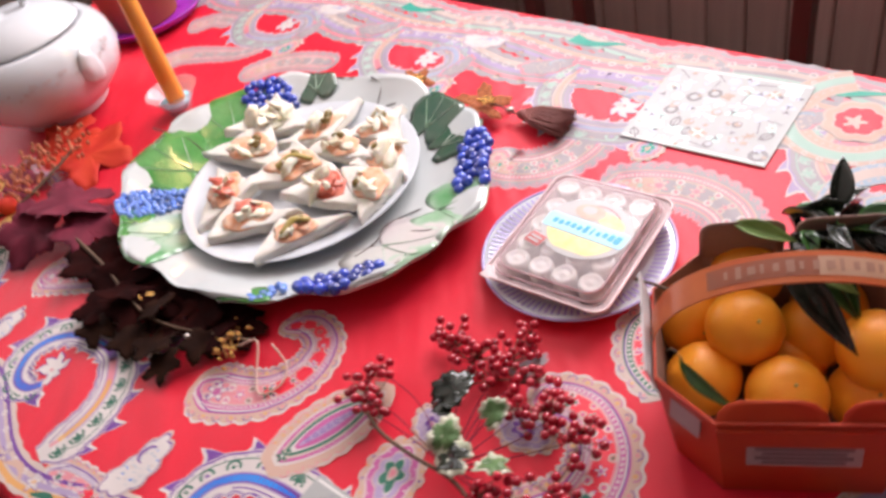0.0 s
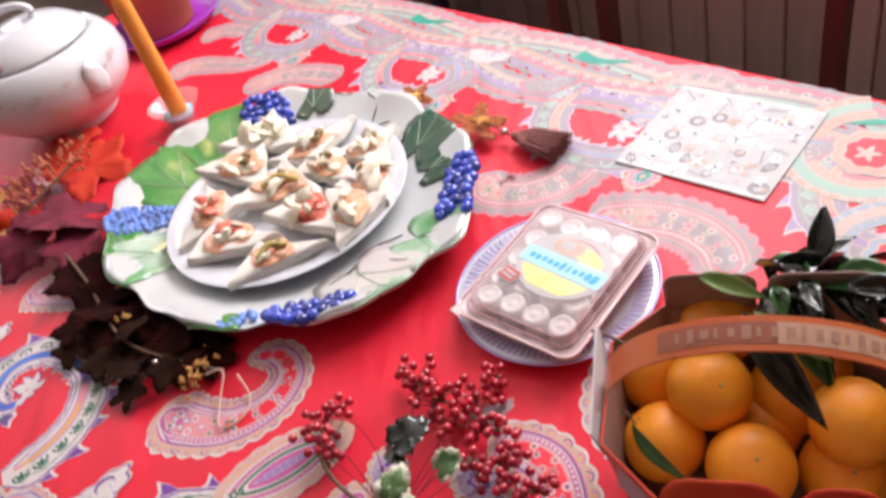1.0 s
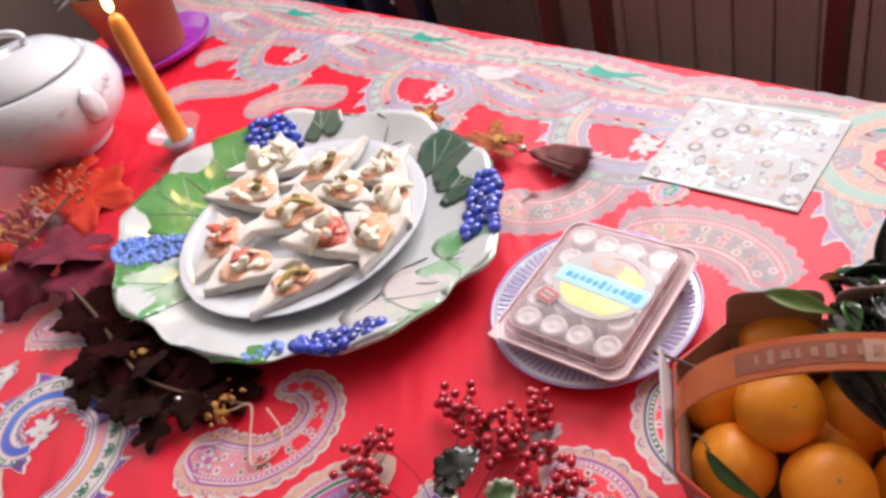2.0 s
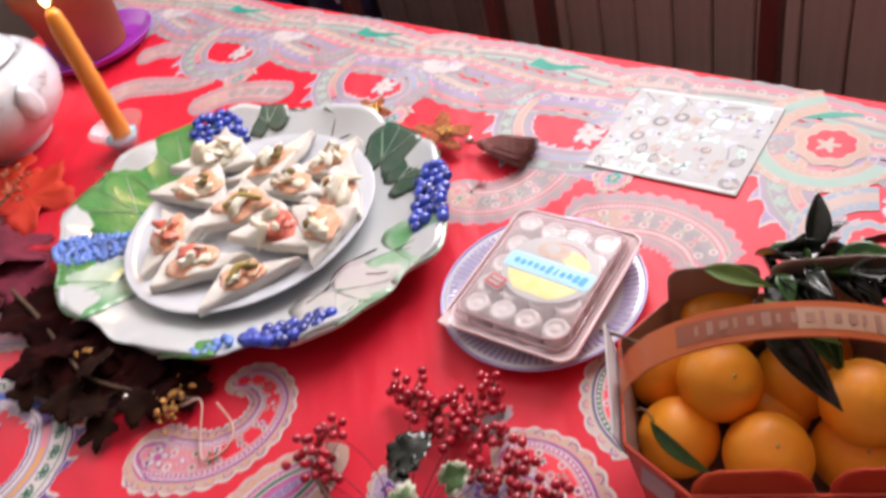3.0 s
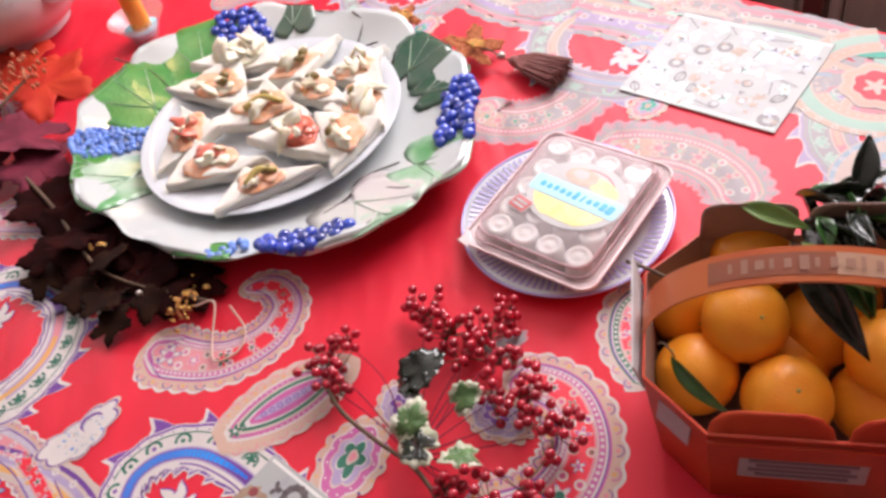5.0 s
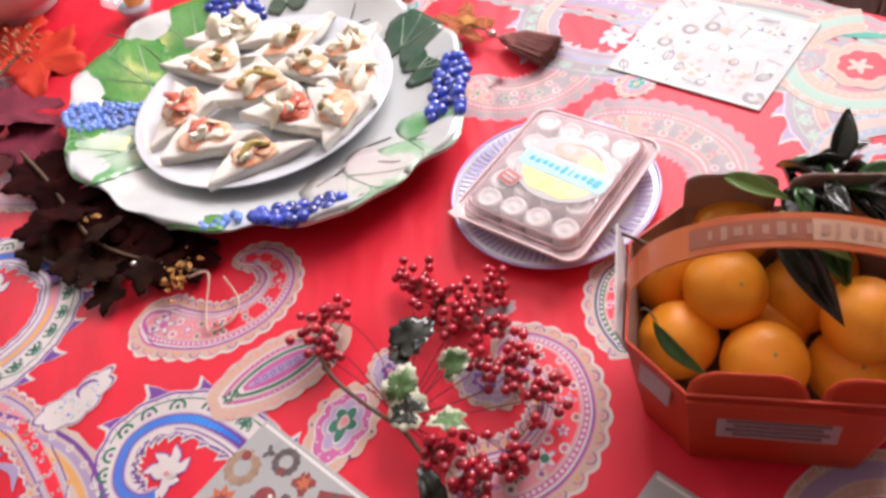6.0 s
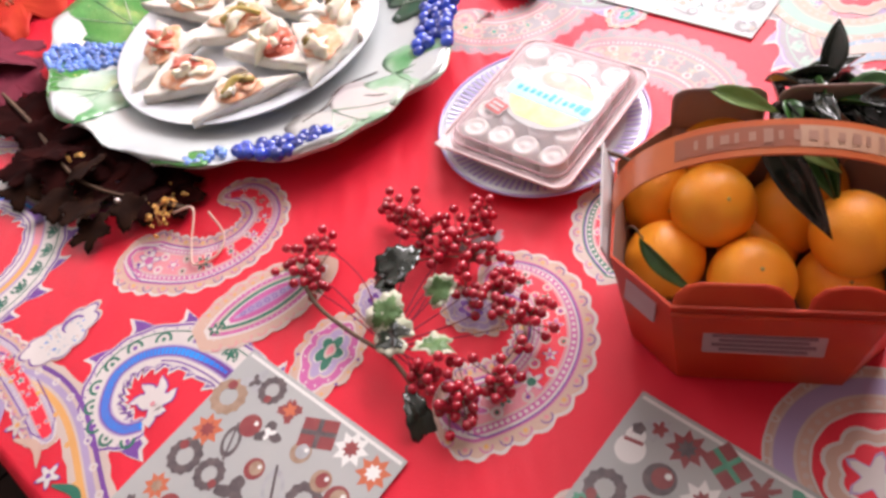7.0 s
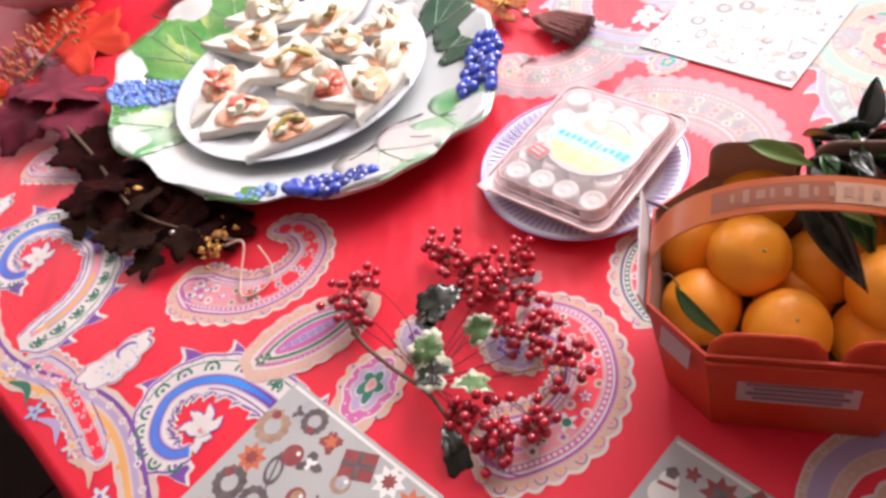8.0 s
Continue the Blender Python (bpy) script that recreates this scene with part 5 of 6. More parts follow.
handle_pts = [Vector((-(CW / 2 + 0.001) * math.cos(math.pi * k / 72), 0.0, CH - 0.014 + 0.073 * math.sin(math.pi * k / 72) ** 0.75)) for k in range(73)]
bm = bmesh.new()
rows = []
for k, p in enumerate(handle_pts):
    rows.append([bm.verts.new(p + Vector((0, dy, dz))) for dy, dz in ((-0.009, -0.005), (0.009, 0.0025), (0.009, 0.001), (-0.009, -0.0065))])
for a, b in zip(rows, rows[1:]):
    for i in range(4):
        bm.faces.new((a[i], a[(i + 1) % 4], b[(i + 1) % 4], b[i]))
bmesh.ops.recalc_face_normals(bm, faces=bm.faces[:])
handle = part("handle", bm, M_HANDLE, crate, "orange printed card handle", smooth=False)
def on_handle(f, across, lift=0.0006):
    """A place on the handle's face: f from 0 to 24 along it, across from -1 to 1."""
    f *= 3
    p = handle_pts[int(f)].lerp(handle_pts[int(f) + 1], f - int(f))
    return p + Vector((0, 0.009 * across, -0.00125 + 0.00375 * across + lift))


bm = bmesh.new()
for a, b, ink in ((7.0, 12.6, 0), (12.6, 18.5, 1)):
    steps = 12
    rows = [[bm.verts.new(on_handle(a + (b - a) * k / steps, w, 0.0004)) for w in (-0.62, 0.62)] for k in range(steps + 1)]
    for p, q in zip(rows, rows[1:]):
        bm.faces.new((p[0], q[0], q[1], p[1])).material_index = ink
part("printed_field", bm, [M_HANDLEGREY, M_HANDLEINK], handle, "greyish printed field on the handle", smooth=False)
bm = bmesh.new()
for n in range(16):
    f0, w = 8.0 + 0.62 * n, (0.26, 0.4, 0.26, 0.3)[n % 4]
    f1 = f0 + 0.2 + 0.1 * (n % 3)
    bm.faces.new([bm.verts.new(on_handle(f, a, 0.0009)) for f, a in ((f0, -w), (f1, -w), (f1, w), (f0, w))])
part("lettering_bar", bm, M_HANDLEBAR, handle, "grey lettering shown as bars", smooth=False)
lab = part("paper_label", box(0.066, 0.0012, 0.026, at=(0, 0, 0)), M_LABEL, crate, "small greyish printed paper label", smooth=False, m=Matrix.Translation((-0.004, -CD / 2 + 0.0038, CH * 0.64)) @ pose(0, 0, 0, -6.8))
for k in range(4):
    part("print_line", box(0.056 - 0.008 * (k % 2), 0.0006, 0.0022, at=(0.0, -0.0009, 0.003 - 0.0042 * k)), M_INK, lab, smooth=False)
part("print_line", box(0.02, 0.0006, 0.005, at=(-0.02, -0.0009, 0.0095)), M_INK, lab, smooth=False)
part("paper_label", box(0.024, 0.001, 0.018), M_LABEL, crate, "small greyish printed paper label", smooth=False,
     m=Matrix.Translation((-CW / 2 + CHAM / 2, -CD / 2 + CHAM / 2, CH - 0.02)) @ pose(0, 0, 0, -6, 0, -45) @ Matrix.Translation((0, 0.0006, 0)))


def orange(x, y, z, r, turn, tip):
    ob = thing("orange", pose(x, y, z, tip, 0, turn), "ripe orange with dimpled bright peel in the carrier", "orange", "oranges in the carrier")
    bm = bmesh.new()
    bmesh.ops.create_uvsphere(bm, u_segments=40, v_segments=24, radius=r)
    for v in bm.verts:
        h = v.co.z / r
        v.co.z *= 0.94
        pull = max(0, h - 0.9) / 0.1
        v.co.z -= 0.05 * r * pull
        v.co += v.co.normalized() * 0.012 * r * noise.noise(v.co * 45)
    part("peel", bm, M_ORANGE, ob)
    part("stem_button", lathe([(0.0, 0.0006), (0.0009, 0.0005), (0.0013, 0.0), (0.0, -0.001)], 8), M_PICKLE, ob, m=Matrix.Translation((0, 0, r * 0.89)))
    return ob


OR = 0.0264
for x, y, z, turn, tip in ((0.193, 0.421, 0.828, 20, 35), (0.160, 0.404, 0.802, 60, -40), (0.206, 0.376, 0.806, 10, 20),
                           (0.268, 0.388, 0.82, 40, 50), (0.262, 0.378, 0.782, 0, 30), (0.243, 0.428, 0.797, 80, 60),
                           (0.165, 0.452, 0.81, 10, 70), (0.21, 0.466, 0.832, 30, 60), (0.262, 0.446, 0.80, 0, 0), (0.225, 0.42, 0.784, 0, 0)):
    orange(x, y, z, OR, turn, tip)


def leaf(name, x, y, z, length, width, turn, tilt, roll, mat, label, category, curl=2.5, fold=3.0):
    ob = part(name, solid_outline(pointed(length, width), 0.0005, lambda a, b: -curl * a * a + fold * abs(b) * 0.3), mat)
    ob.matrix_world = pose(x, y, z, roll, tilt, turn)
    return tagged(ob, label, category, "orange leaves")


for args in ((0.198, 0.466, 0.884, 0.044, 0.012, -30, 10, 30, M_LIGHTLEAF), (0.216, 0.43, 0.886, 0.08, 0.02, -66, 30, 30, M_BLACKLEAF),
             (0.222, 0.43, 0.884, 0.052, 0.012, -40, 24, 40, M_LIGHTLEAF), (0.142, 0.396, 0.84, 0.047, 0.011, -58, 20, 60, M_CITRUSLEAF),
             (0.268, 0.468, 0.872, 0.04, 0.016, 60, -42, 20, M_BLACKLEAF),
             # these two are added to darken the shaded gap below the handle
             (0.238, 0.44, 0.872, 0.06, 0.02, -60, 30, -20, M_BLACKLEAF), (0.252, 0.436, 0.87, 0.05, 0.018, -84, 36, 40, M_CITRUSLEAF)):
    leaf("orange_leaf", *args, "slender dark green citrus leaf among the oranges", "leaf")
rnd = random.Random(44)
for k in range(38):
    x, y = rnd.uniform(0.235, 0.3), 0.0
    y = 0.473 - 0.2 * (x - 0.235) + (rnd.uniform(-0.016, 0.012) if k < 22 else rnd.uniform(-0.026, -0.014))
    leaf("orange_leaf", x, y, (0.862 if k < 22 else 0.868) + rnd.uniform(0, 0.014), rnd.uniform(0.024, 0.042), rnd.uniform(0.01, 0.016), rnd.uniform(-95, 40), rnd.uniform(-22, 24), rnd.uniform(-50, 60),
         M_BLACKLEAF if k % 5 else M_CITRUSLEAF, "dark green citrus leaf in a dense clump over the oranges", "leaf")
stem = part("orange_stalk", tube(spline([(0.128, 0.458, 0.858), (0.14, 0.45, 0.857), (0.152, 0.444, 0.852), (0.172, 0.44, 0.846)], 10), 0.0013, 6), M_STEM)
tagged(stem, "thin bare orange stalk poking over the box edge", "stalk")
stem2 = part("orange_stalk", tube(spline([(0.137, 0.408, 0.836), (0.139, 0.404, 0.842), (0.141, 0.4, 0.843), (0.144, 0.394, 0.84)], 10), 0.0008, 6, 0.6), M_STEM)
tagged(stem2, "thin curved orange stalk beside a leaf", "stalk")


# ---- tureen ----
tureen = thing("tureen", Matrix.Translation((-0.582, 1.138, TOP + 0.0015)) @ pose(0, 0, 0, 0, 0, 12) @ Matrix.Diagonal((1.01, 1.01, 0.95, 1)), "round white china tureen with faint grey flowers and a lid", "tureen")
part("bowl", lathe([(0.0, 0.0), (0.062, 0.0), (0.066, 0.004), (0.064, 0.01), (0.085, 0.025), (0.108, 0.05), (0.117, 0.08), (0.113, 0.106), (0.105, 0.12), (0.096, 0.129), (0.0905, 0.132), (0.086, 0.127), (0.0, 0.12)], 64), M_CHINA, tureen)
lid = part("lid", lathe([(0.0, 0.17), (0.03, 0.1685), (0.058, 0.16), (0.076, 0.147), (0.085, 0.137), (0.0865, 0.1335), (0.08, 0.131), (0.0, 0.131)], 64), M_CHINA, tureen, "domed china lid")
part("knob", tube(spline([(-0.026, 0, 0.166), (-0.028, 0, 0.182), (-0.012, 0, 0.192), (0.012, 0, 0.192), (0.028, 0, 0.182), (0.026, 0, 0.166)], 20), 0.0055, 10), M_CHINA, lid, "loop handle of the lid")
part("ladle_notch", ball(0.013, 2, (1.3, 0.8, 0.5)), M_INK, lid, "dark ladle opening", m=Matrix.Translation((-0.03, -0.076, 0.1405)))
for side in (0, 180):
    lug = ball(0.03, 3, (0.28, 0.62, 0.95), 0.3, 3)
    part("side_handle", lug, M_CHINA, tureen, "shell-shaped china lug", m=pose(0, 0, 0, 0, 0, side - 42) @ Matrix.Translation((0.115, 0, 0.084)))
M_GREYPRINT = material("grey_rose_print", (0.5, 0.45, 0.46), rough=0.2, second=(0.68, 0.64, 0.66), scale=70, coat=0.5)
rnd = random.Random(12)
for k in range(30):
    a, h0, r0 = radians(-150 + 4.6 * k + rnd.uniform(-2, 2)), 0.097 + rnd.uniform(-0.012, 0.006), rnd.uniform(0.003, 0.008)
    bm = bmesh.new()
    out = []
    for i in range(16):
        t = 2 * math.pi * i / 16
        r = r0 * (0.75 + 0.25 * math.cos(5 * t + k))
        h, da = h0 + r * 0.7 * math.sin(t), r * math.cos(t) / 0.116
        rad = 0.1172 - 7.5 * (h - 0.08) ** 2 + 0.0009
        out.append(bm.verts.new((rad * math.cos(a + da), rad * math.sin(a + da), h)))
    bm.faces.new(out)
    part("flower_print", bm, M_GREYPRINT, tureen, "faint grey rose print", smooth=False)

# ---- candle in a glass dish ----
holder = thing("candle_glass", Matrix.Translation((-0.379, 1.045, TOP + 0.0015)), "small flared clear glass dish with pale blue wax", "candle holder")
g = part("glass_bowl", lathe([(0.0, 0.0), (0.016, 0.0), (0.018, 0.003), (0.024, 0.016), (0.036, 0.033), (0.0375, 0.034), (0.036, 0.0325), (0.0235, 0.017), (0.016, 0.006), (0.0, 0.005)], 40), M_GLASS, holder)
g.visible_shadow = False
part("wax_pool", lathe([(0.0, 0.006), (0.0155, 0.0062), (0.022, 0.018), (0.0, 0.0185)], 24), M_BLUEGEL, holder, "pale blue wax in the glass")
candle = thing("candle", Matrix.Translation((-0.377, 1.044, TOP + 0.012)) @ pose(0, 0, 0, 0, 2.2, 0), "tall orange taper candle burning in a glass dish", "candle")
part("wax_stick", lathe([(0.0, 0.0), (0.0125, 0.0), (0.0128, 0.02), (0.0112, 0.165), (0.0092, 0.183), (0.0055, 0.189), (0.0, 0.1885)], 28), M_CANDLE, candle)
part("wick", tube([(0, 0, 0.187), (0.0005, 0, 0.192), (0.0015, 0, 0.197)], 0.0009, 5), M_STEM, candle)
part("flame", lathe([(0.0, 0.192), (0.0035, 0.195), (0.0055, 0.201), (0.0044, 0.21), (0.0018, 0.218), (0.0, 0.222)], 16), M_FLAME, candle, "small bright yellow flame")
lamp("candle_light", "POINT", Matrix.Translation((-0.368, 1.044, TOP + 0.25)), 0.25, (1.0, 0.6, 0.25), radius=0.006)

# ---- potted plant ----
dish = thing("pot_saucer", Matrix.Translation((-0.5, 1.385, TOP + 0.0015)), "bright violet plastic saucer under a flower pot", "saucer")
part("plastic_body", lathe([(0.0, 0.003), (0.07, 0.003), (0.085, 0.008), (0.098, 0.02), (0.1, 0.0205), (0.1, 0.019), (0.088, 0.006), (0.072, 0.0), (0.0, 0.0)], 64), M_VIOLET, dish)
pot = thing("flower_pot", Matrix.Translation((-0.51, 1.39, TOP + 0.005)), "terracotta flower pot with a dark small-leaved plant", "flower pot")
part("pot_body", lathe([(0.0, 0.0), (0.056, 0.0), (0.058, 0.003), (0.072, 0.105), (0.078, 0.106), (0.08, 0.13), (0.078, 0.133), (0.073, 0.131), (0.07, 0.115), (0.0, 0.113)], 56), M_TERRA, pot)
part("soil", lathe([(0.0, 0.122), (0.03, 0.121), (0.0705, 0.116), (0.0, 0.112)], 40), M_SOIL, pot, "dark potting soil")
rnd = random.Random(5)
for k in range(56):
    a, r = rnd.uniform(0, 6.28), rnd.uniform(0.0, 0.062)
    b = solid_outline(pointed(rnd.uniform(0.035, 0.06), 0.017), 0.0015, lambda x, y: -6 * x * x + 0.5 * abs(y))
    part("leaf", b, M_SUCC, pot, m=pose(r * math.cos(a), r * math.sin(a), 0.123 + rnd.uniform(0, 0.04), rnd.uniform(-30, 30), rnd.uniform(-60, -5), math.degrees(a) + rnd.uniform(-70, 70)))

# ---- leaf ornament with a tassel ----
orn = thing("tassel_ornament", Matrix.Translation((0, 0, TOP + 0.0015)), "copper glitter leaf ornament with a brown thread tassel", "ornament")
part("glitter_leaf", solid_outline(lobed(0.033, 5, 0.5, 1.05, 0.1), 0.002, lambda x, y: 0.008 + 0.2 * abs(x)), M_COPPER, orn, "copper glitter maple leaf", m=pose(0.04, 0.862, 0.004, 14, 0, 60))
part("gold_bit", solid_outline(lobed(0.009, 5, 0.5, 1.3, 0.1), 0.004, lambda x, y: 0.006), M_GOLD, orn, "gold glitter accent", m=pose(0.046, 0.858, 0.012, 10, 0, 80))
part("cord", tube(spline([(0.05, 0.857, 0.014), (0.062, 0.85, 0.012), (0.07, 0.84, 0.01), (0.085, 0.825, 0.008)], 12), 0.0011, 6), M_STEM, orn)
part("bead", ball(0.0048, 2), M_SILVER, orn, "small silver bead", m=Matrix.Translation((0.071, 0.84, 0.0105)))
bm = bmesh.new()
rnd = random.Random(9)
d0, sd = Vector((0.72, -0.6, 0)).normalized(), Vector((0.6, 0.72, 0)).normalized()
for k in range(320):
    a, s, h = rnd.uniform(-1, 1), rnd.uniform(0.88, 1.03), rnd.random()
    st = Vector((0.084, 0.828, 0.006 + 0.008 * h)) + sd * 0.003 * a
    wide = 0.02 * math.sqrt(max(0.1, 1 - (2 * h - 1) ** 2 * 0.8))
    e = st + d0 * 0.058 * s + sd * wide * a
    e.z = 0.001 + 0.017 * h
    tube([st, st.lerp(e, 0.35) + sd * 0.006 * a + Vector((0, 0, 0.002)), e], 0.0011, 4, 0.8, bm)
part("tassel", bm, M_TASSEL, orn, "brown thread tassel")
part("tassel_head", ball(0.0085, 2, (1.4, 0.9, 0.8), 0.2), M_TASSEL, orn, m=pose(0.087, 0.826, 0.009, 0, 0, -40))
orn2 = thing("glitter_leaf_ornament", Matrix.Translation((-0.036, 0.952, TOP + 0.002)), "small copper glitter leaf beside the platter", "ornament")
part("glitter_leaf", solid_outline(lobed(0.022, 5, 0.5, 1.1, 0.1), 0.003, lambda x, y: 0.008 + 0.15 * abs(x)), M_COPPER, orn2, m=pose(0, 0, 0.002, 15, 0, 30))
part("gold_bit", solid_outline(lobed(0.01, 5, 0.5, 1.1, 0.1), 0.003, lambda x, y: 0.003), M_GOLD, orn2, "gold glitter accent", m=pose(0.003, -0.004, 0.012, 15, 0, 60))


# ---- sticker sheets ----
def star_outline(r, n=5, inner=0.45):
    return [(r * (1 if k % 2 == 0 else inner) * math.cos(math.pi * k / n), r * (1 if k % 2 == 0 else inner) * math.sin(math.pi * k / n)) for k in range(2 * n)]


def circle(r, n=20, sx=1.0):
    return [(r * sx * math.cos(2 * math.pi * k / n), r * math.sin(2 * math.pi * k / n)) for k in range(n)]


def print_shape(parent, name, outline, x, y, turn, mat, lift=0.0009, hole=None, inks={}):
    bm = bmesh.new()
    if hole:
        a = [bm.verts.new((px, py, 0)) for px, py in outline]
        b = [bm.verts.new((px * hole, py * hole, 0)) for px, py in outline]
        for i in range(len(a)):
            j = (i + 1) % len(a)
            bm.faces.new((a[i], a[j], b[j], b[i]))
    else:
        bm.faces.new([bm.verts.new((*q, 0)) for q in outline])
    return part(name, bm, M_PIC[inks.get(mat, mat)], parent, smooth=False, m=pose(x, y, lift, 0, 0, turn))


def pictures(ob, half, deep, seed, cells=6, inks={}):
    """Small Christmas pictures: wreaths, baubles, stars, parcels, snowmen, bells, canes."""
    rnd = random.Random(seed)
    step, rise = 2 * half / cells, 2 * deep / cells
    dark = ("black", "black", "brown", "grey", "red", "green")
    for i in range(cells):
        for j in range(cells):
            x, y = -half + step * (i + 0.5) + rnd.uniform(-0.22, 0.22) * step, -deep + rise * (j + 0.5) + rnd.uniform(-0.22, 0.22) * rise
            k, r, turn = rnd.randrange(9), step * rnd.uniform(0.42, 0.6), rnd.uniform(0, 360)
            c, s = math.cos(radians(turn)), math.sin(radians(turn))
            lift = 0.00045 + 0.000002 * (i * cells + j)
            if k == 0:
                print_shape(ob, "wreath_picture", [(q * (1 + 0.12 * (n % 2)), w * (1 + 0.12 * (n % 2))) for n, (q, w) in enumerate(circle(r, 24))], x, y, turn, rnd.choice(("black", "green", "brown")), lift, hole=0.5, inks=inks)
                print_shape(ob, "bow_picture", circle(r * 0.3, 7), x + r * 0.7 * c, y + r * 0.7 * s, turn, "red", lift + 0.00014, inks=inks)
            elif k == 1:
                print_shape(ob, "bauble_picture", circle(r * 0.75), x, y, turn, rnd.choice(("black", "red", "brown")), lift, inks=inks)
                print_shape(ob, "bauble_picture", circle(r * 0.5), x + r * 0.08, y + r * 0.1, turn, rnd.choice(("red", "brown", "grey")), lift + 0.00014, inks=inks)
                print_shape(ob, "bauble_picture", circle(r * 0.16, 8), x + r * 0.25, y + r * 0.3, turn, "white", lift + 0.0002, inks=inks)
            elif k == 2:
                print_shape(ob, "star_picture", star_outline(r, 8, 0.6), x, y, turn, rnd.choice(("orange", "white", "grey")), lift, inks=inks)
                print_shape(ob, "star_picture", star_outline(r * 0.5, 8, 0.6), x, y, turn + 20, rnd.choice(("red", "white", "brown")), lift + 0.00014, inks=inks)
            elif k == 3:
                print_shape(ob, "parcel_picture", [(-r, -r * 0.8), (r, -r * 0.8), (r, r * 0.8), (-r, r * 0.8)], x, y, turn, rnd.choice(("orange", "red", "grey")), lift, inks=inks)
                print_shape(ob, "parcel_picture", [(-r, -r * 0.14), (r, -r * 0.14), (r, r * 0.14), (-r, r * 0.14)], x, y, turn, "green", lift + 0.00014, inks=inks)
                print_shape(ob, "parcel_picture", [(-r * 0.14, -r * 0.8), (r * 0.14, -r * 0.8), (r * 0.14, r * 0.8), (-r * 0.14, r * 0.8)], x, y, turn, "green", lift + 0.0002, inks=inks)
            elif k == 4:
                print_shape(ob, "bow_picture", lobed(r, 3, 0.6, 0.8, 0.05), x, y, turn, rnd.choice(("mint", "green", "blue", "grey")), lift, inks=inks)
                print_shape(ob, "bow_picture", lobed(r * 0.5, 3, 0.6, 0.8, 0.05), x, y, turn + 40, rnd.choice(("white", "black")), lift + 0.00014, inks=inks)
            elif k == 5:
                print_shape(ob, "snowman_picture", circle(r * 0.7), x, y, turn, "white", lift, inks=inks)
                print_shape(ob, "snowman_picture", circle(r * 0.46), x + r * 0.7 * c, y + r * 0.7 * s, turn, "white", lift + 0.00007, inks=inks)
                print_shape(ob, "hat_picture", circle(r * 0.34, 5), x + r * 1.08 * c, y + r * 1.08 * s, turn, "black", lift + 0.00014, inks=inks)
                print_shape(ob, "scarf_picture", [(-r * 0.45, -r * 0.1), (r * 0.45, -r * 0.1), (r * 0.45, r * 0.1), (-r * 0.45, r * 0.1)], x + r * 0.42 * c, y + r * 0.42 * s, turn + 90, "red", lift + 0.0002, inks=inks)
            elif k == 6:
                print_shape(ob, "cane_picture", circle(r, 18, 0.6), x, y, turn, rnd.choice(("black", "grey", "brown")), lift, hole=0.68, inks=inks)
                print_shape(ob, "cane_picture", [(-r * 1.2, -r * 0.07), (r * 1.2, -r * 0.07), (r * 1.2, r * 0.07), (-r * 1.2, r * 0.07)], x, y, turn + 90, "black", lift + 0.00014, inks=inks)
            elif k == 7:
                print_shape(ob, "bell_picture", lobed(r * 0.9, 4, 0.4, 1.1, 0.12, seed), x, y, turn, rnd.choice(dark), lift, inks=inks)
                print_shape(ob, "bell_picture", lobed(r * 0.5, 5, 0.4, 1.1, 0.12, seed), x, y, turn + 50, rnd.choice(("white", "orange", "grey", "red")), lift + 0.00014, inks=inks)
            else:
                print_shape(ob, "holly_picture", lobed(r, 6, 0.6, 0.7, 0.12, seed), x, y, turn, rnd.choice(dark), lift, inks=inks)
                print_shape(ob, "holly_picture", circle(r * 0.24, 7), x, y, turn, "red", lift + 0.00014, inks=inks)


def sheet(x, y, turn, half, deep, seed, cells, label, inks):
    ob = thing("sticker_sheet", pose(x, y, TOP + 0.0022, 0, 0, turn), label, "sticker sheet", "sticker sheets")
    part("paper", box(2 * half, 2 * deep, 0.0006, 0.0002), M_SHEET, ob, smooth=False)
    pictures(ob, half * 0.92, deep * 0.92, seed, cells, inks)
    for y0 in (deep * 0.95, -deep * 0.95):
        print_shape(ob, "margin_strip", [(-half * 0.97, 0.0012), (half * 0.97, 0.0012), (half * 0.97, -0.0012), (-half * 0.97, -0.0012)], 0, y0, 0, "white", 0.00045)
    return ob


sheet(0.2825, 0.765, -40.5, 0.077, 0.07, 4, 9, "glossy pale sheet of small Christmas stickers near the table edge", {"red": "brown", "orange": "mint", "brown": "grey", "green": "mint", "white": "blue"})
sheet(-0.132, 0.308, -42, 0.0775, 0.0765, 11, 6, "glossy pale sheet of Christmas stickers by the berry twig", {"green": "black", "mint": "grey"})
sheet(0.135, 0.233, -44, 0.0755, 0.0755, 23, 6, "glossy pale sheet of Christmas stickers beside the fruit box", {"orange": "red", "mint": "green", "brown": "black"})

# ---- berry twig ----
twig = thing("berry_twig", Matrix.Translation((0, 0, TOP + 0.0015)), "artificial twig of shiny red berries with variegated leaves", "berry twig")
ME_BERRY = ball_mesh("berry", 0.0038, M_BERRY, 2)
root = Vector((-0.032, 0.392, 0.016))
rnd = random.Random(17)
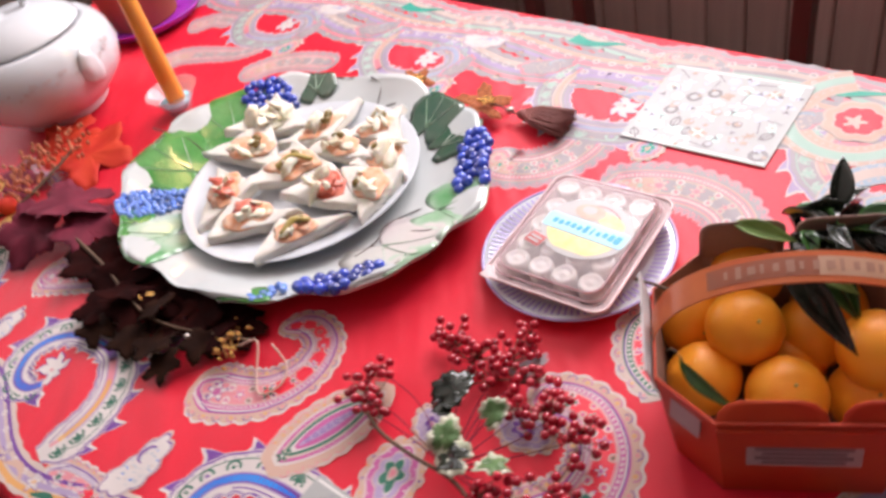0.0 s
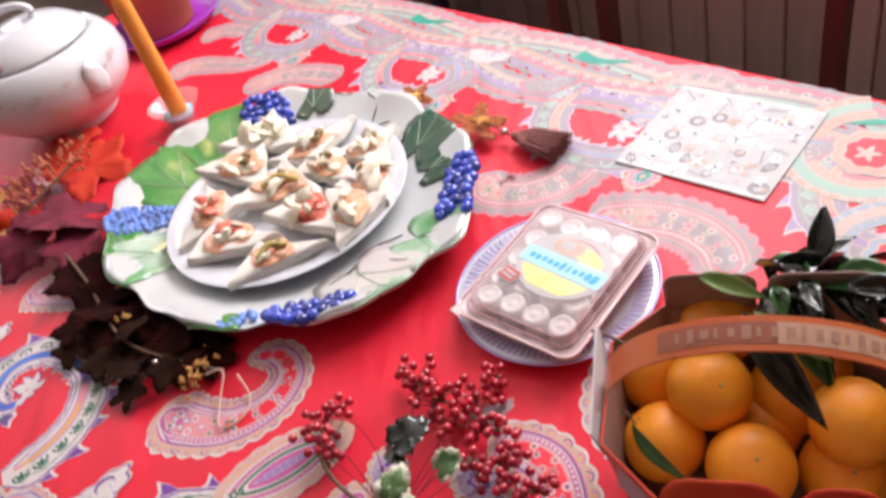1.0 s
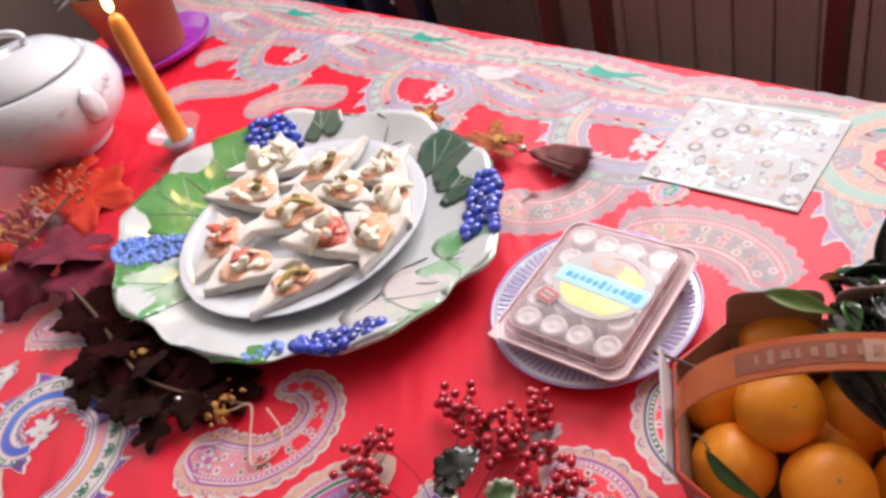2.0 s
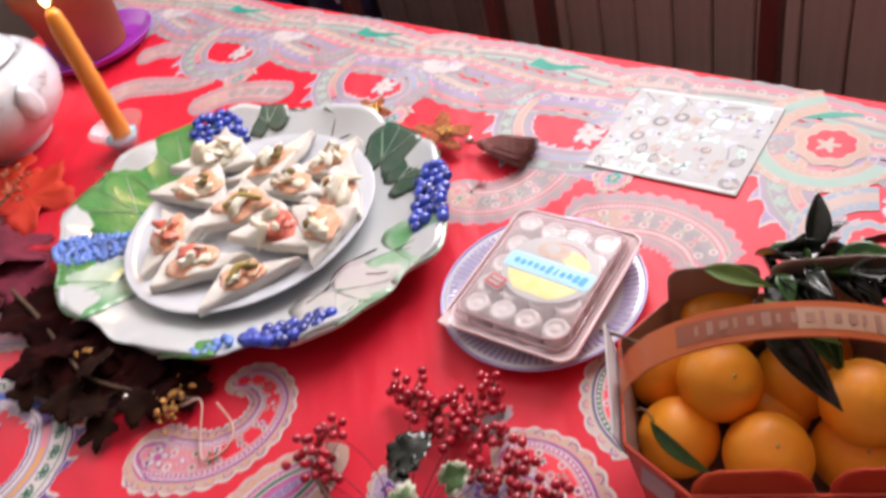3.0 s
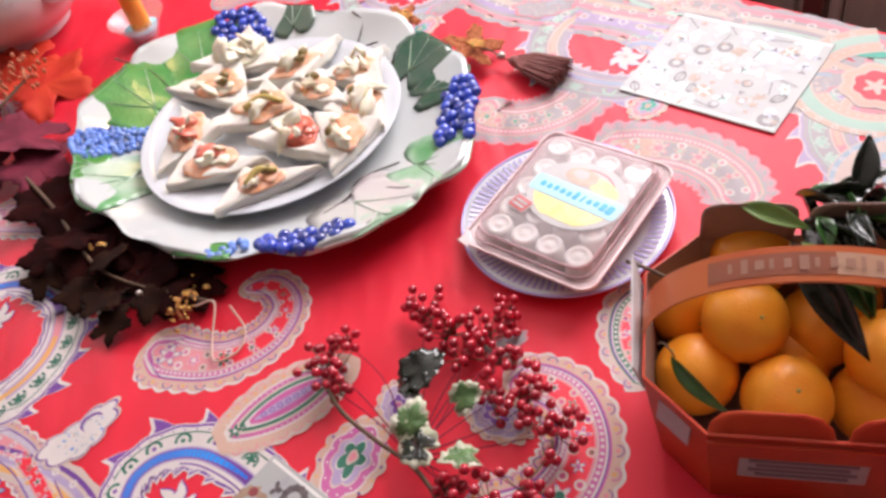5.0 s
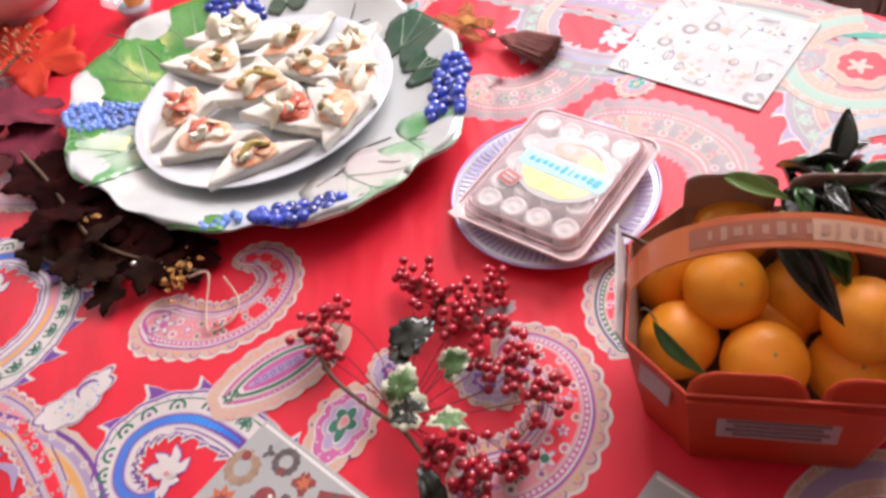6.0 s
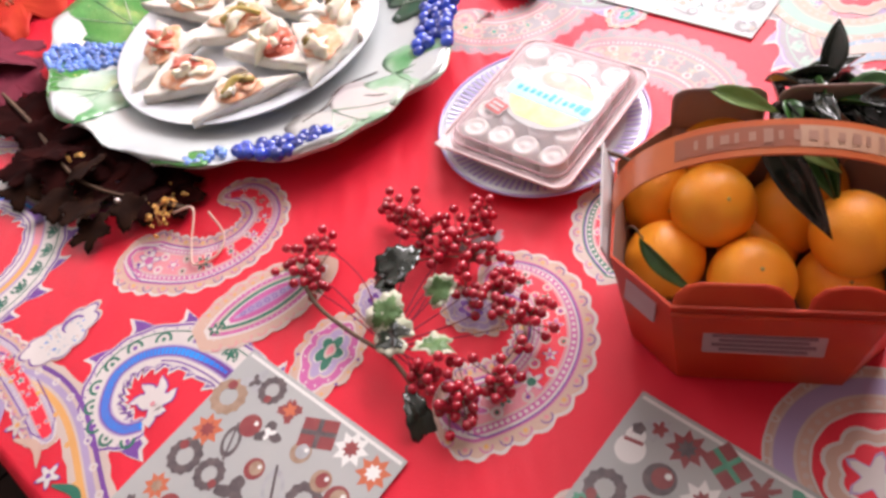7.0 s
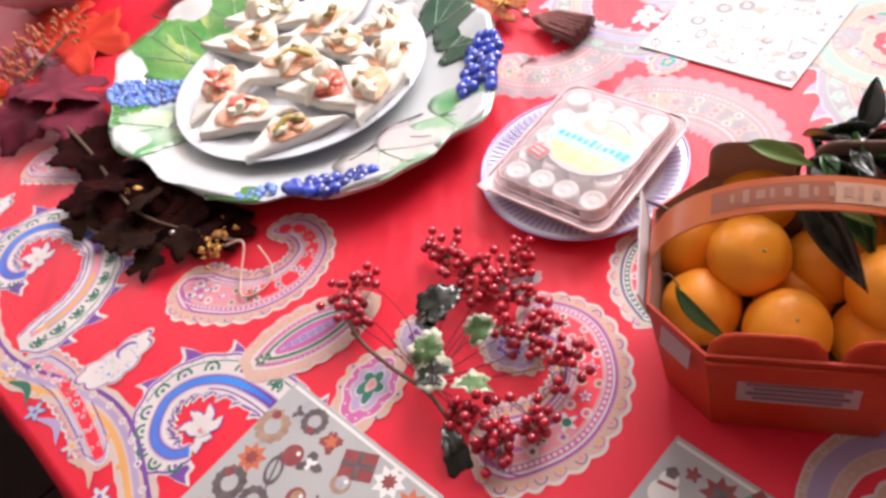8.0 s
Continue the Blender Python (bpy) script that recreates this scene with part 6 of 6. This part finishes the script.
CLUSTERS = ((-0.098, 0.478, 26, 0.018), (-0.085, 0.5, 10, 0.01), (-0.09, 0.455, 10, 0.01), (-0.02, 0.515, 22, 0.016), (0.0, 0.495, 20, 0.016), (0.048, 0.51, 10, 0.009),
            (0.03, 0.488, 18, 0.014), (0.036, 0.463, 20, 0.015), (0.008, 0.47, 14, 0.014), (0.05, 0.422, 22, 0.016), (0.068, 0.398, 22, 0.014), (0.028, 0.43, 12, 0.012),
            (0.02, 0.35, 24, 0.018), (-0.012, 0.366, 14, 0.012), (0.044, 0.354, 16, 0.013), (0.008, 0.338, 12, 0.012))
stalks = bmesh.new()
for cx, cy, count, spread in CLUSTERS:
    end = Vector((cx, cy, 0.012))
    mid = root.lerp(end, 0.55) + Vector((rnd.uniform(-0.01, 0.01), rnd.uniform(-0.01, 0.01), -0.002))
    part("stem", tube(spline([root, mid, end], 14), 0.0006, 5, 0.5), M_BURG, twig)
    placed = []
    while len(placed) < int(count * 0.98):
        q = Vector((rnd.gauss(cx, spread * 0.6), rnd.gauss(cy, spread * 0.6), rnd.uniform(0.004, 0.028)))
        if all((q - o).length > 0.0058 for o in placed):
            placed.append(q)
            share("berry", ME_BERRY, twig, Matrix.Translation(q))
            tube([end.lerp(mid, rnd.uniform(0, 0.25)), q], 0.0005, 3, 1.0, stalks)
stalk_ob = part("berry_stalk", stalks, M_STEM, twig)
stalk_ob["kind"] = "stuff"
part("main_stem", tube(spline([(-0.098, 0.462, 0.02), (-0.085, 0.437, 0.014), (-0.06, 0.412, 0.01), (-0.032, 0.386, 0.012), (-0.015, 0.36, 0.008)], 20), 0.0017, 6), M_STEM, twig, "dark bent stem")


def twig_leaf(x, y, z, size, turn, tilt, mat, inner, label, long=1.25):
    bend = lambda a, b: 14 * a * a - 6 * b * b + 0.005 * noise.noise(Vector((a * 90, b * 90, turn)))
    lf = part("leaf", solid_outline(lobed(size, 3, 0.16, long, 0.09, turn), 0.0006, bend), mat, twig, label, m=pose(x, y, z, tilt, tilt * 0.4, turn))
    if inner:
        part("leaf_heart", solid_outline(lobed(size * 0.8, 5, 0.28, long, 0.12, turn * 2), 0.0006, lambda a, b: bend(a, b) + 0.0005), inner, lf)


twig_leaf(-0.022, 0.455, 0.026, 0.016, -60, 12, M_BLACKLEAF, None, "glossy dark leaf")
twig_leaf(-0.03, 0.448, 0.02, 0.013, 40, -14, M_BLACKLEAF, None, "glossy dark leaf")
twig_leaf(0.008, 0.427, 0.024, 0.013, -70, 24, M_VARI, M_VARIIN, "cream and green variegated leaf", 1.1)
twig_leaf(-0.03, 0.413, 0.026, 0.014, -25, 24, M_VARI, M_VARIIN, "cream and green variegated leaf")
twig_leaf(-0.026, 0.393, 0.026, 0.0155, 60, -22, M_VARI, M_BLACKLEAF, "cream-edged dark leaf")
twig_leaf(0.003, 0.383, 0.022, 0.013, 110, 30, M_VARI, M_VARIIN, "cream and green variegated leaf")
twig_leaf(-0.014, 0.34, 0.006, 0.01, 20, 30, M_BLACKLEAF, None, "dark drooping leaf", 2.2)

# ---- autumn garland beside and under the platter ----
garland = thing("leaf_garland", Matrix.Translation((0, 0, TOP + 0.0015)), "artificial autumn garland of burgundy and orange leaves", "garland")


def garland_leaf(x, y, z, size, turn, tilt, mat, label, depth=0.5):
    part("maple_leaf", solid_outline(lobed(size, 5, depth * 0.62, 1.1, 0.07, turn), 0.0008, lambda a, b: 3 * a * a - 2.5 * b * b + 0.006 * noise.noise(Vector((a * 45, b * 45, turn)))), mat, garland, label, m=pose(x, y, z, tilt, tilt * 0.6, turn))


for x, y, z, size, turn, tilt, mat, label in (
        (-0.49, 0.965, 0.012, 0.062, 40, 8, M_REDLEAF, "red-orange maple leaf"), (-0.54, 1.02, 0.01, 0.05, 120, -6, M_REDLEAF, "red-orange maple leaf"),
        (-0.47, 0.835, 0.03, 0.052, 100, 16, M_BURG, "burgundy leaf"), (-0.51, 0.8, 0.024, 0.045, 160, -18, M_BURG, "burgundy leaf"),
        (-0.44, 0.79, 0.018, 0.042, 40, 12, M_BURG, "burgundy leaf"), (-0.585, 0.93, 0.018, 0.04, 70, 14, M_BURG, "burgundy leaf"),
        (-0.57, 0.84, 0.016, 0.04, 20, -14, M_OCHRELEAF, "ochre leaf"), (-0.62, 0.9, 0.018, 0.042, 200, 14, M_OCHRELEAF, "ochre leaf"),
        # from here on dark leaves, massed and blackened as the platter's cast shadow
        (-0.415, 0.735, 0.012, 0.042, 60, 10, M_DARKLEAF, "burgundy leaf blackened to paint the platter's shadow"), (-0.375, 0.69, 0.012, 0.042, 130, -8, M_DARKLEAF, "burgundy leaf blackened to paint the platter's shadow"),
        (-0.345, 0.645, 0.012, 0.034, 20, 10, M_DARKLEAF, "burgundy leaf blackened to paint the platter's shadow"), (-0.3, 0.615, 0.01, 0.034, 80, -8, M_DARKLEAF, "brown leaf darkened to paint the platter's shadow"),
        (-0.31, 0.588, 0.012, 0.026, 150, 12, M_UMBER, "brown leaf darkened to paint the platter's shadow"), (-0.255, 0.583, 0.01, 0.028, 210, 8, M_DARKLEAF, "brown leaf darkened to paint the platter's shadow"),
        (-0.235, 0.61, 0.008, 0.03, 110, 6, M_DARKLEAF, "burgundy leaf blackened to paint the platter's shadow"), (-0.262, 0.572, 0.012, 0.02, 20, 14, M_UMBER, "brown leaf darkened to paint the platter's shadow"),
        (-0.285, 0.645, 0.008, 0.036, 60, 4, M_DARKLEAF, "burgundy leaf blackened to paint the platter's shadow"), (-0.335, 0.69, 0.008, 0.036, 10, 4, M_DARKLEAF, "burgundy leaf blackened to paint the platter's shadow"),
        (-0.39, 0.66, 0.008, 0.03, 100, 5, M_DARKLEAF, "burgundy leaf blackened to paint the platter's shadow"), (-0.345, 0.605, 0.008, 0.024, 40, 5, M_UMBER, "brown leaf darkened to paint the platter's shadow"),
        (-0.315, 0.632, 0.02, 0.024, 200, 22, M_UMBER, "brown leaf darkened to paint the platter's shadow"), (-0.36, 0.66, 0.022, 0.026, 300, -20, M_DARKLEAF, "burgundy leaf blackened to paint the platter's shadow"),
        (-0.225, 0.585, 0.007, 0.026, 50, 5, M_DARKLEAF, "burgundy leaf blackened to paint the platter's shadow"), (-0.27, 0.61, 0.014, 0.03, 250, 10, M_DARKLEAF, "burgundy leaf blackened to paint the platter's shadow"),
        (-0.385, 0.63, 0.008, 0.024, 30, 6, M_UMBER, "brown leaf darkened to paint the platter's shadow"), (-0.3, 0.56, 0.008, 0.02, 330, 8, M_UMBER, "brown leaf darkened to paint the platter's shadow")):
    garland_leaf(x, y, z, size, turn, tilt, mat, label)
part("branch", tube(spline([(-0.63, 0.86, 0.012), (-0.56, 0.865, 0.02), (-0.52, 0.91, 0.028), (-0.5, 0.96, 0.03)], 20), 0.0028, 6, 0.6), M_STEM, garland, "brown branch")
part("branch", tube(spline([(-0.47, 0.8, 0.02), (-0.4, 0.72, 0.014), (-0.32, 0.62, 0.014), (-0.21, 0.565, 0.012)], 20), 0.0022, 6, 0.7), M_STEM, garland, "brown branch")
rnd = random.Random(31)
ME_BUD = ball_mesh("bud", 0.0032, M_BUD, 1)
for cx, cy, n, sp in ((-0.535, 0.935, 60, 0.028), (-0.555, 0.885, 40, 0.022), (-0.5, 0.965, 24, 0.018)):
    for k in range(n):
        share("bud", ME_BUD, garland, Matrix.Translation((rnd.gauss(cx, sp * 0.6), rnd.gauss(cy, sp * 0.7), rnd.uniform(0.02, 0.055))) @ Matrix.Diagonal((0.8, 0.8, 1.4, 1)))
for x, y, z, r in ((-0.565, 0.865, 0.026, 0.013), (-0.6, 0.855, 0.02, 0.011)):
    part("rose_hip", ball(r, 2, (1, 1, 0.9), 0.1), M_REDLEAF, garland, "orange-red rose hip", m=Matrix.Translation((x, y, z)))
part("yellow_berry", ball(0.009, 2, (1, 1, 0.9), 0.1), M_OCHRELEAF, garland, "yellow berry", m=Matrix.Translation((-0.6, 0.92, 0.026)))
rnd = random.Random(8)
for k in range(30):
    gx, gy = (-0.23 + rnd.gauss(0, 0.008), 0.558 + rnd.gauss(0, 0.014)) if k < 26 else (-0.335 + rnd.gauss(0, 0.006), 0.652)
    part("gold_bit", ball(rnd.uniform(0.0012, 0.0042), 1, (1, 0.7, 0.6), 0.7, k), M_GOLD, garland, "gold glitter fleck", smooth=False, m=pose(gx, gy, 0.013 + 0.006 * rnd.random(), rnd.uniform(0, 90), rnd.uniform(0, 90), 0))
part("gold_stem", tube(spline([(-0.232, 0.55, 0.012), (-0.236, 0.566, 0.016), (-0.226, 0.58, 0.014)], 10), 0.0016, 6, 0.6), M_COPPER, garland, "copper glitter stem")
part("bead", ball(0.0032, 2), M_SILVER, garland, "small silver bead", m=Matrix.Translation((-0.273, 0.58, 0.02)))
part("cord_loop", tube(spline([(-0.222, 0.562, 0.012), (-0.203, 0.561, 0.014), (-0.204, 0.53, 0.004), (-0.199, 0.508, 0.002), (-0.18, 0.515, 0.002), (-0.176, 0.535, 0.003), (-0.19, 0.558, 0.01)], 30), 0.001, 6), M_WIRE, garland, "thin pale cord loop")


# ---- chairs behind the table ----
def chair(u, label, lean=2.0):
    ob = thing("dining_chair", TBL @ Matrix.Translation((u, 1.2, 0)), label, "chair", "chairs behind the table")
    for s in (-1, 1):
        pts = [(s * 0.2, 0.03, 0.001), (s * 0.2, 0.0, 0.45), (s * 0.2, 0.01, 0.7), (s * 0.2, 0.05, 0.95)]
        bm = bmesh.new()
        rows = []
        for q in spline(pts, 12):
            rows.append([bm.verts.new(q + Vector((dx, dy, 0))) for dx, dy in ((-0.014, -0.014), (0.014, -0.014), (0.014, 0.014), (-0.014, 0.014))])
        for a, b in zip(rows, rows[1:]):
            for i in range(4):
                bm.faces.new((a[i], a[(i + 1) % 4], b[(i + 1) % 4], b[i]))
        bm.faces.new(rows[0][::-1])
        bm.faces.new(rows[-1])
        bmesh.ops.bevel(bm, geom=[e for e in bm.edges if len(e.link_faces) == 2 and e.calc_face_angle(0) > 1.0], offset=0.004, segments=2, affect="EDGES")
        part("back_post", bm, M_CHAIR, ob, smooth=False)
        part("front_leg", box(0.034, 0.034, 0.44, 0.004, at=(s * 0.19, -0.38, 0.221)), M_CHAIR, ob, smooth=False)
        part("worn_edge", box(0.018 if s < 0 and u > -1 else 0.006, 0.006, 0.5, 0.0015, at=(s * 0.2 - 0.008, -0.016, 0.66)), M_OLDWOOD, ob, "light worn edge", smooth=False, m=pose(0, 0, 0, -1, 0, 0))
    part("seat", box(0.42, 0.42, 0.03, 0.008, at=(0, -0.19, 0.457)), M_CHAIR, ob, smooth=False)
    part("top_rail", box(0.38, 0.022, 0.08, 0.006, at=(0, 0.045, 0.9)), M_CHAIR, ob, smooth=False)
    return ob


chair(-0.615, "red-brown wooden dining chair with worn edges, open back")
chair(-1.13, "red-brown wooden dining chair standing behind the table")
# a starry cloth hung over the next chair
throw_m = TBL @ Matrix.Translation((-1.72, 1.28, 0))
throw = thing("starry_throw", throw_m, "dark navy and teal throw printed with white stars", "throw")


def hanging(w, z0, z1, depth, folds, seed):
    bm = bmesh.new()
    nx, nz = 40, 16
    grid = [[bm.verts.new((-w / 2 + w * i / nx, depth * math.sin(i * folds / nx * 6.28 + seed + 0.5 * j / nz) * (1 - 0.5 * j / nz), z0 + (z1 - z0) * j / nz)) for j in range(nz + 1)] for i in range(nx + 1)]
    for i in range(nx):
        for j in range(nz):
            bm.faces.new((grid[i][j], grid[i + 1][j], grid[i + 1][j + 1], grid[i][j + 1]))
    bmesh.ops.solidify(bm, geom=bm.faces[:], thickness=0.006)
    return bm


part("cloth", hanging(0.75, 0.001, 0.98, 0.02, 5, 0.3), M_NAVY, throw, "dark navy cloth hanging in folds")
part("teal_panel", hanging(0.26, 0.4, 0.98, 0.012, 2, 1.0), M_TEALFAB, throw, "teal panel", m=Matrix.Translation((-0.03, -0.04, 0)))
rnd = random.Random(3)
for k in range(46):
    part("star", solid_outline(star_outline(rnd.uniform(0.006, 0.011)), 0.001), M_STAR, throw, m=pose(rnd.uniform(-0.35, 0.35), -0.062, rnd.uniform(0.4, 0.9), 90, rnd.uniform(0, 90), 0))

# ---- boards on the wall, tiles on the floor ----
bm = box(0.0875, 0.018, WIN_Z0 - 0.05, 0.003, seg=1)
me = bpy.data.meshes.new("board")
bm.to_mesh(me)
bm.free()
me.materials.append(M_BOARD)
u = -0.46 - 0.0915 * 26
while u < ROOM_U1 - 0.05:
    if u > ROOM_U0 + 0.05:
        share("board", me, wall_north, Matrix.Translation((u, -0.009, (WIN_Z0 - 0.05) / 2 + 0.0)))
    u += 0.0915
bm = box(0.296, 0.296, 0.006, 0.002, seg=1)
me = bpy.data.meshes.new("tile")
bm.to_mesh(me)
bm.free()
me.materials.append(M_FLOORTILE)
inv = floor.matrix_world.inverted()
for i in range(16):
    for j in range(12):
        share("tile", me, floor, inv @ TBL @ Matrix.Translation((ROOM_U0 + 0.16 + 0.3 * i, ROOM_V0 + 0.16 + 0.3 * j, -0.003)))
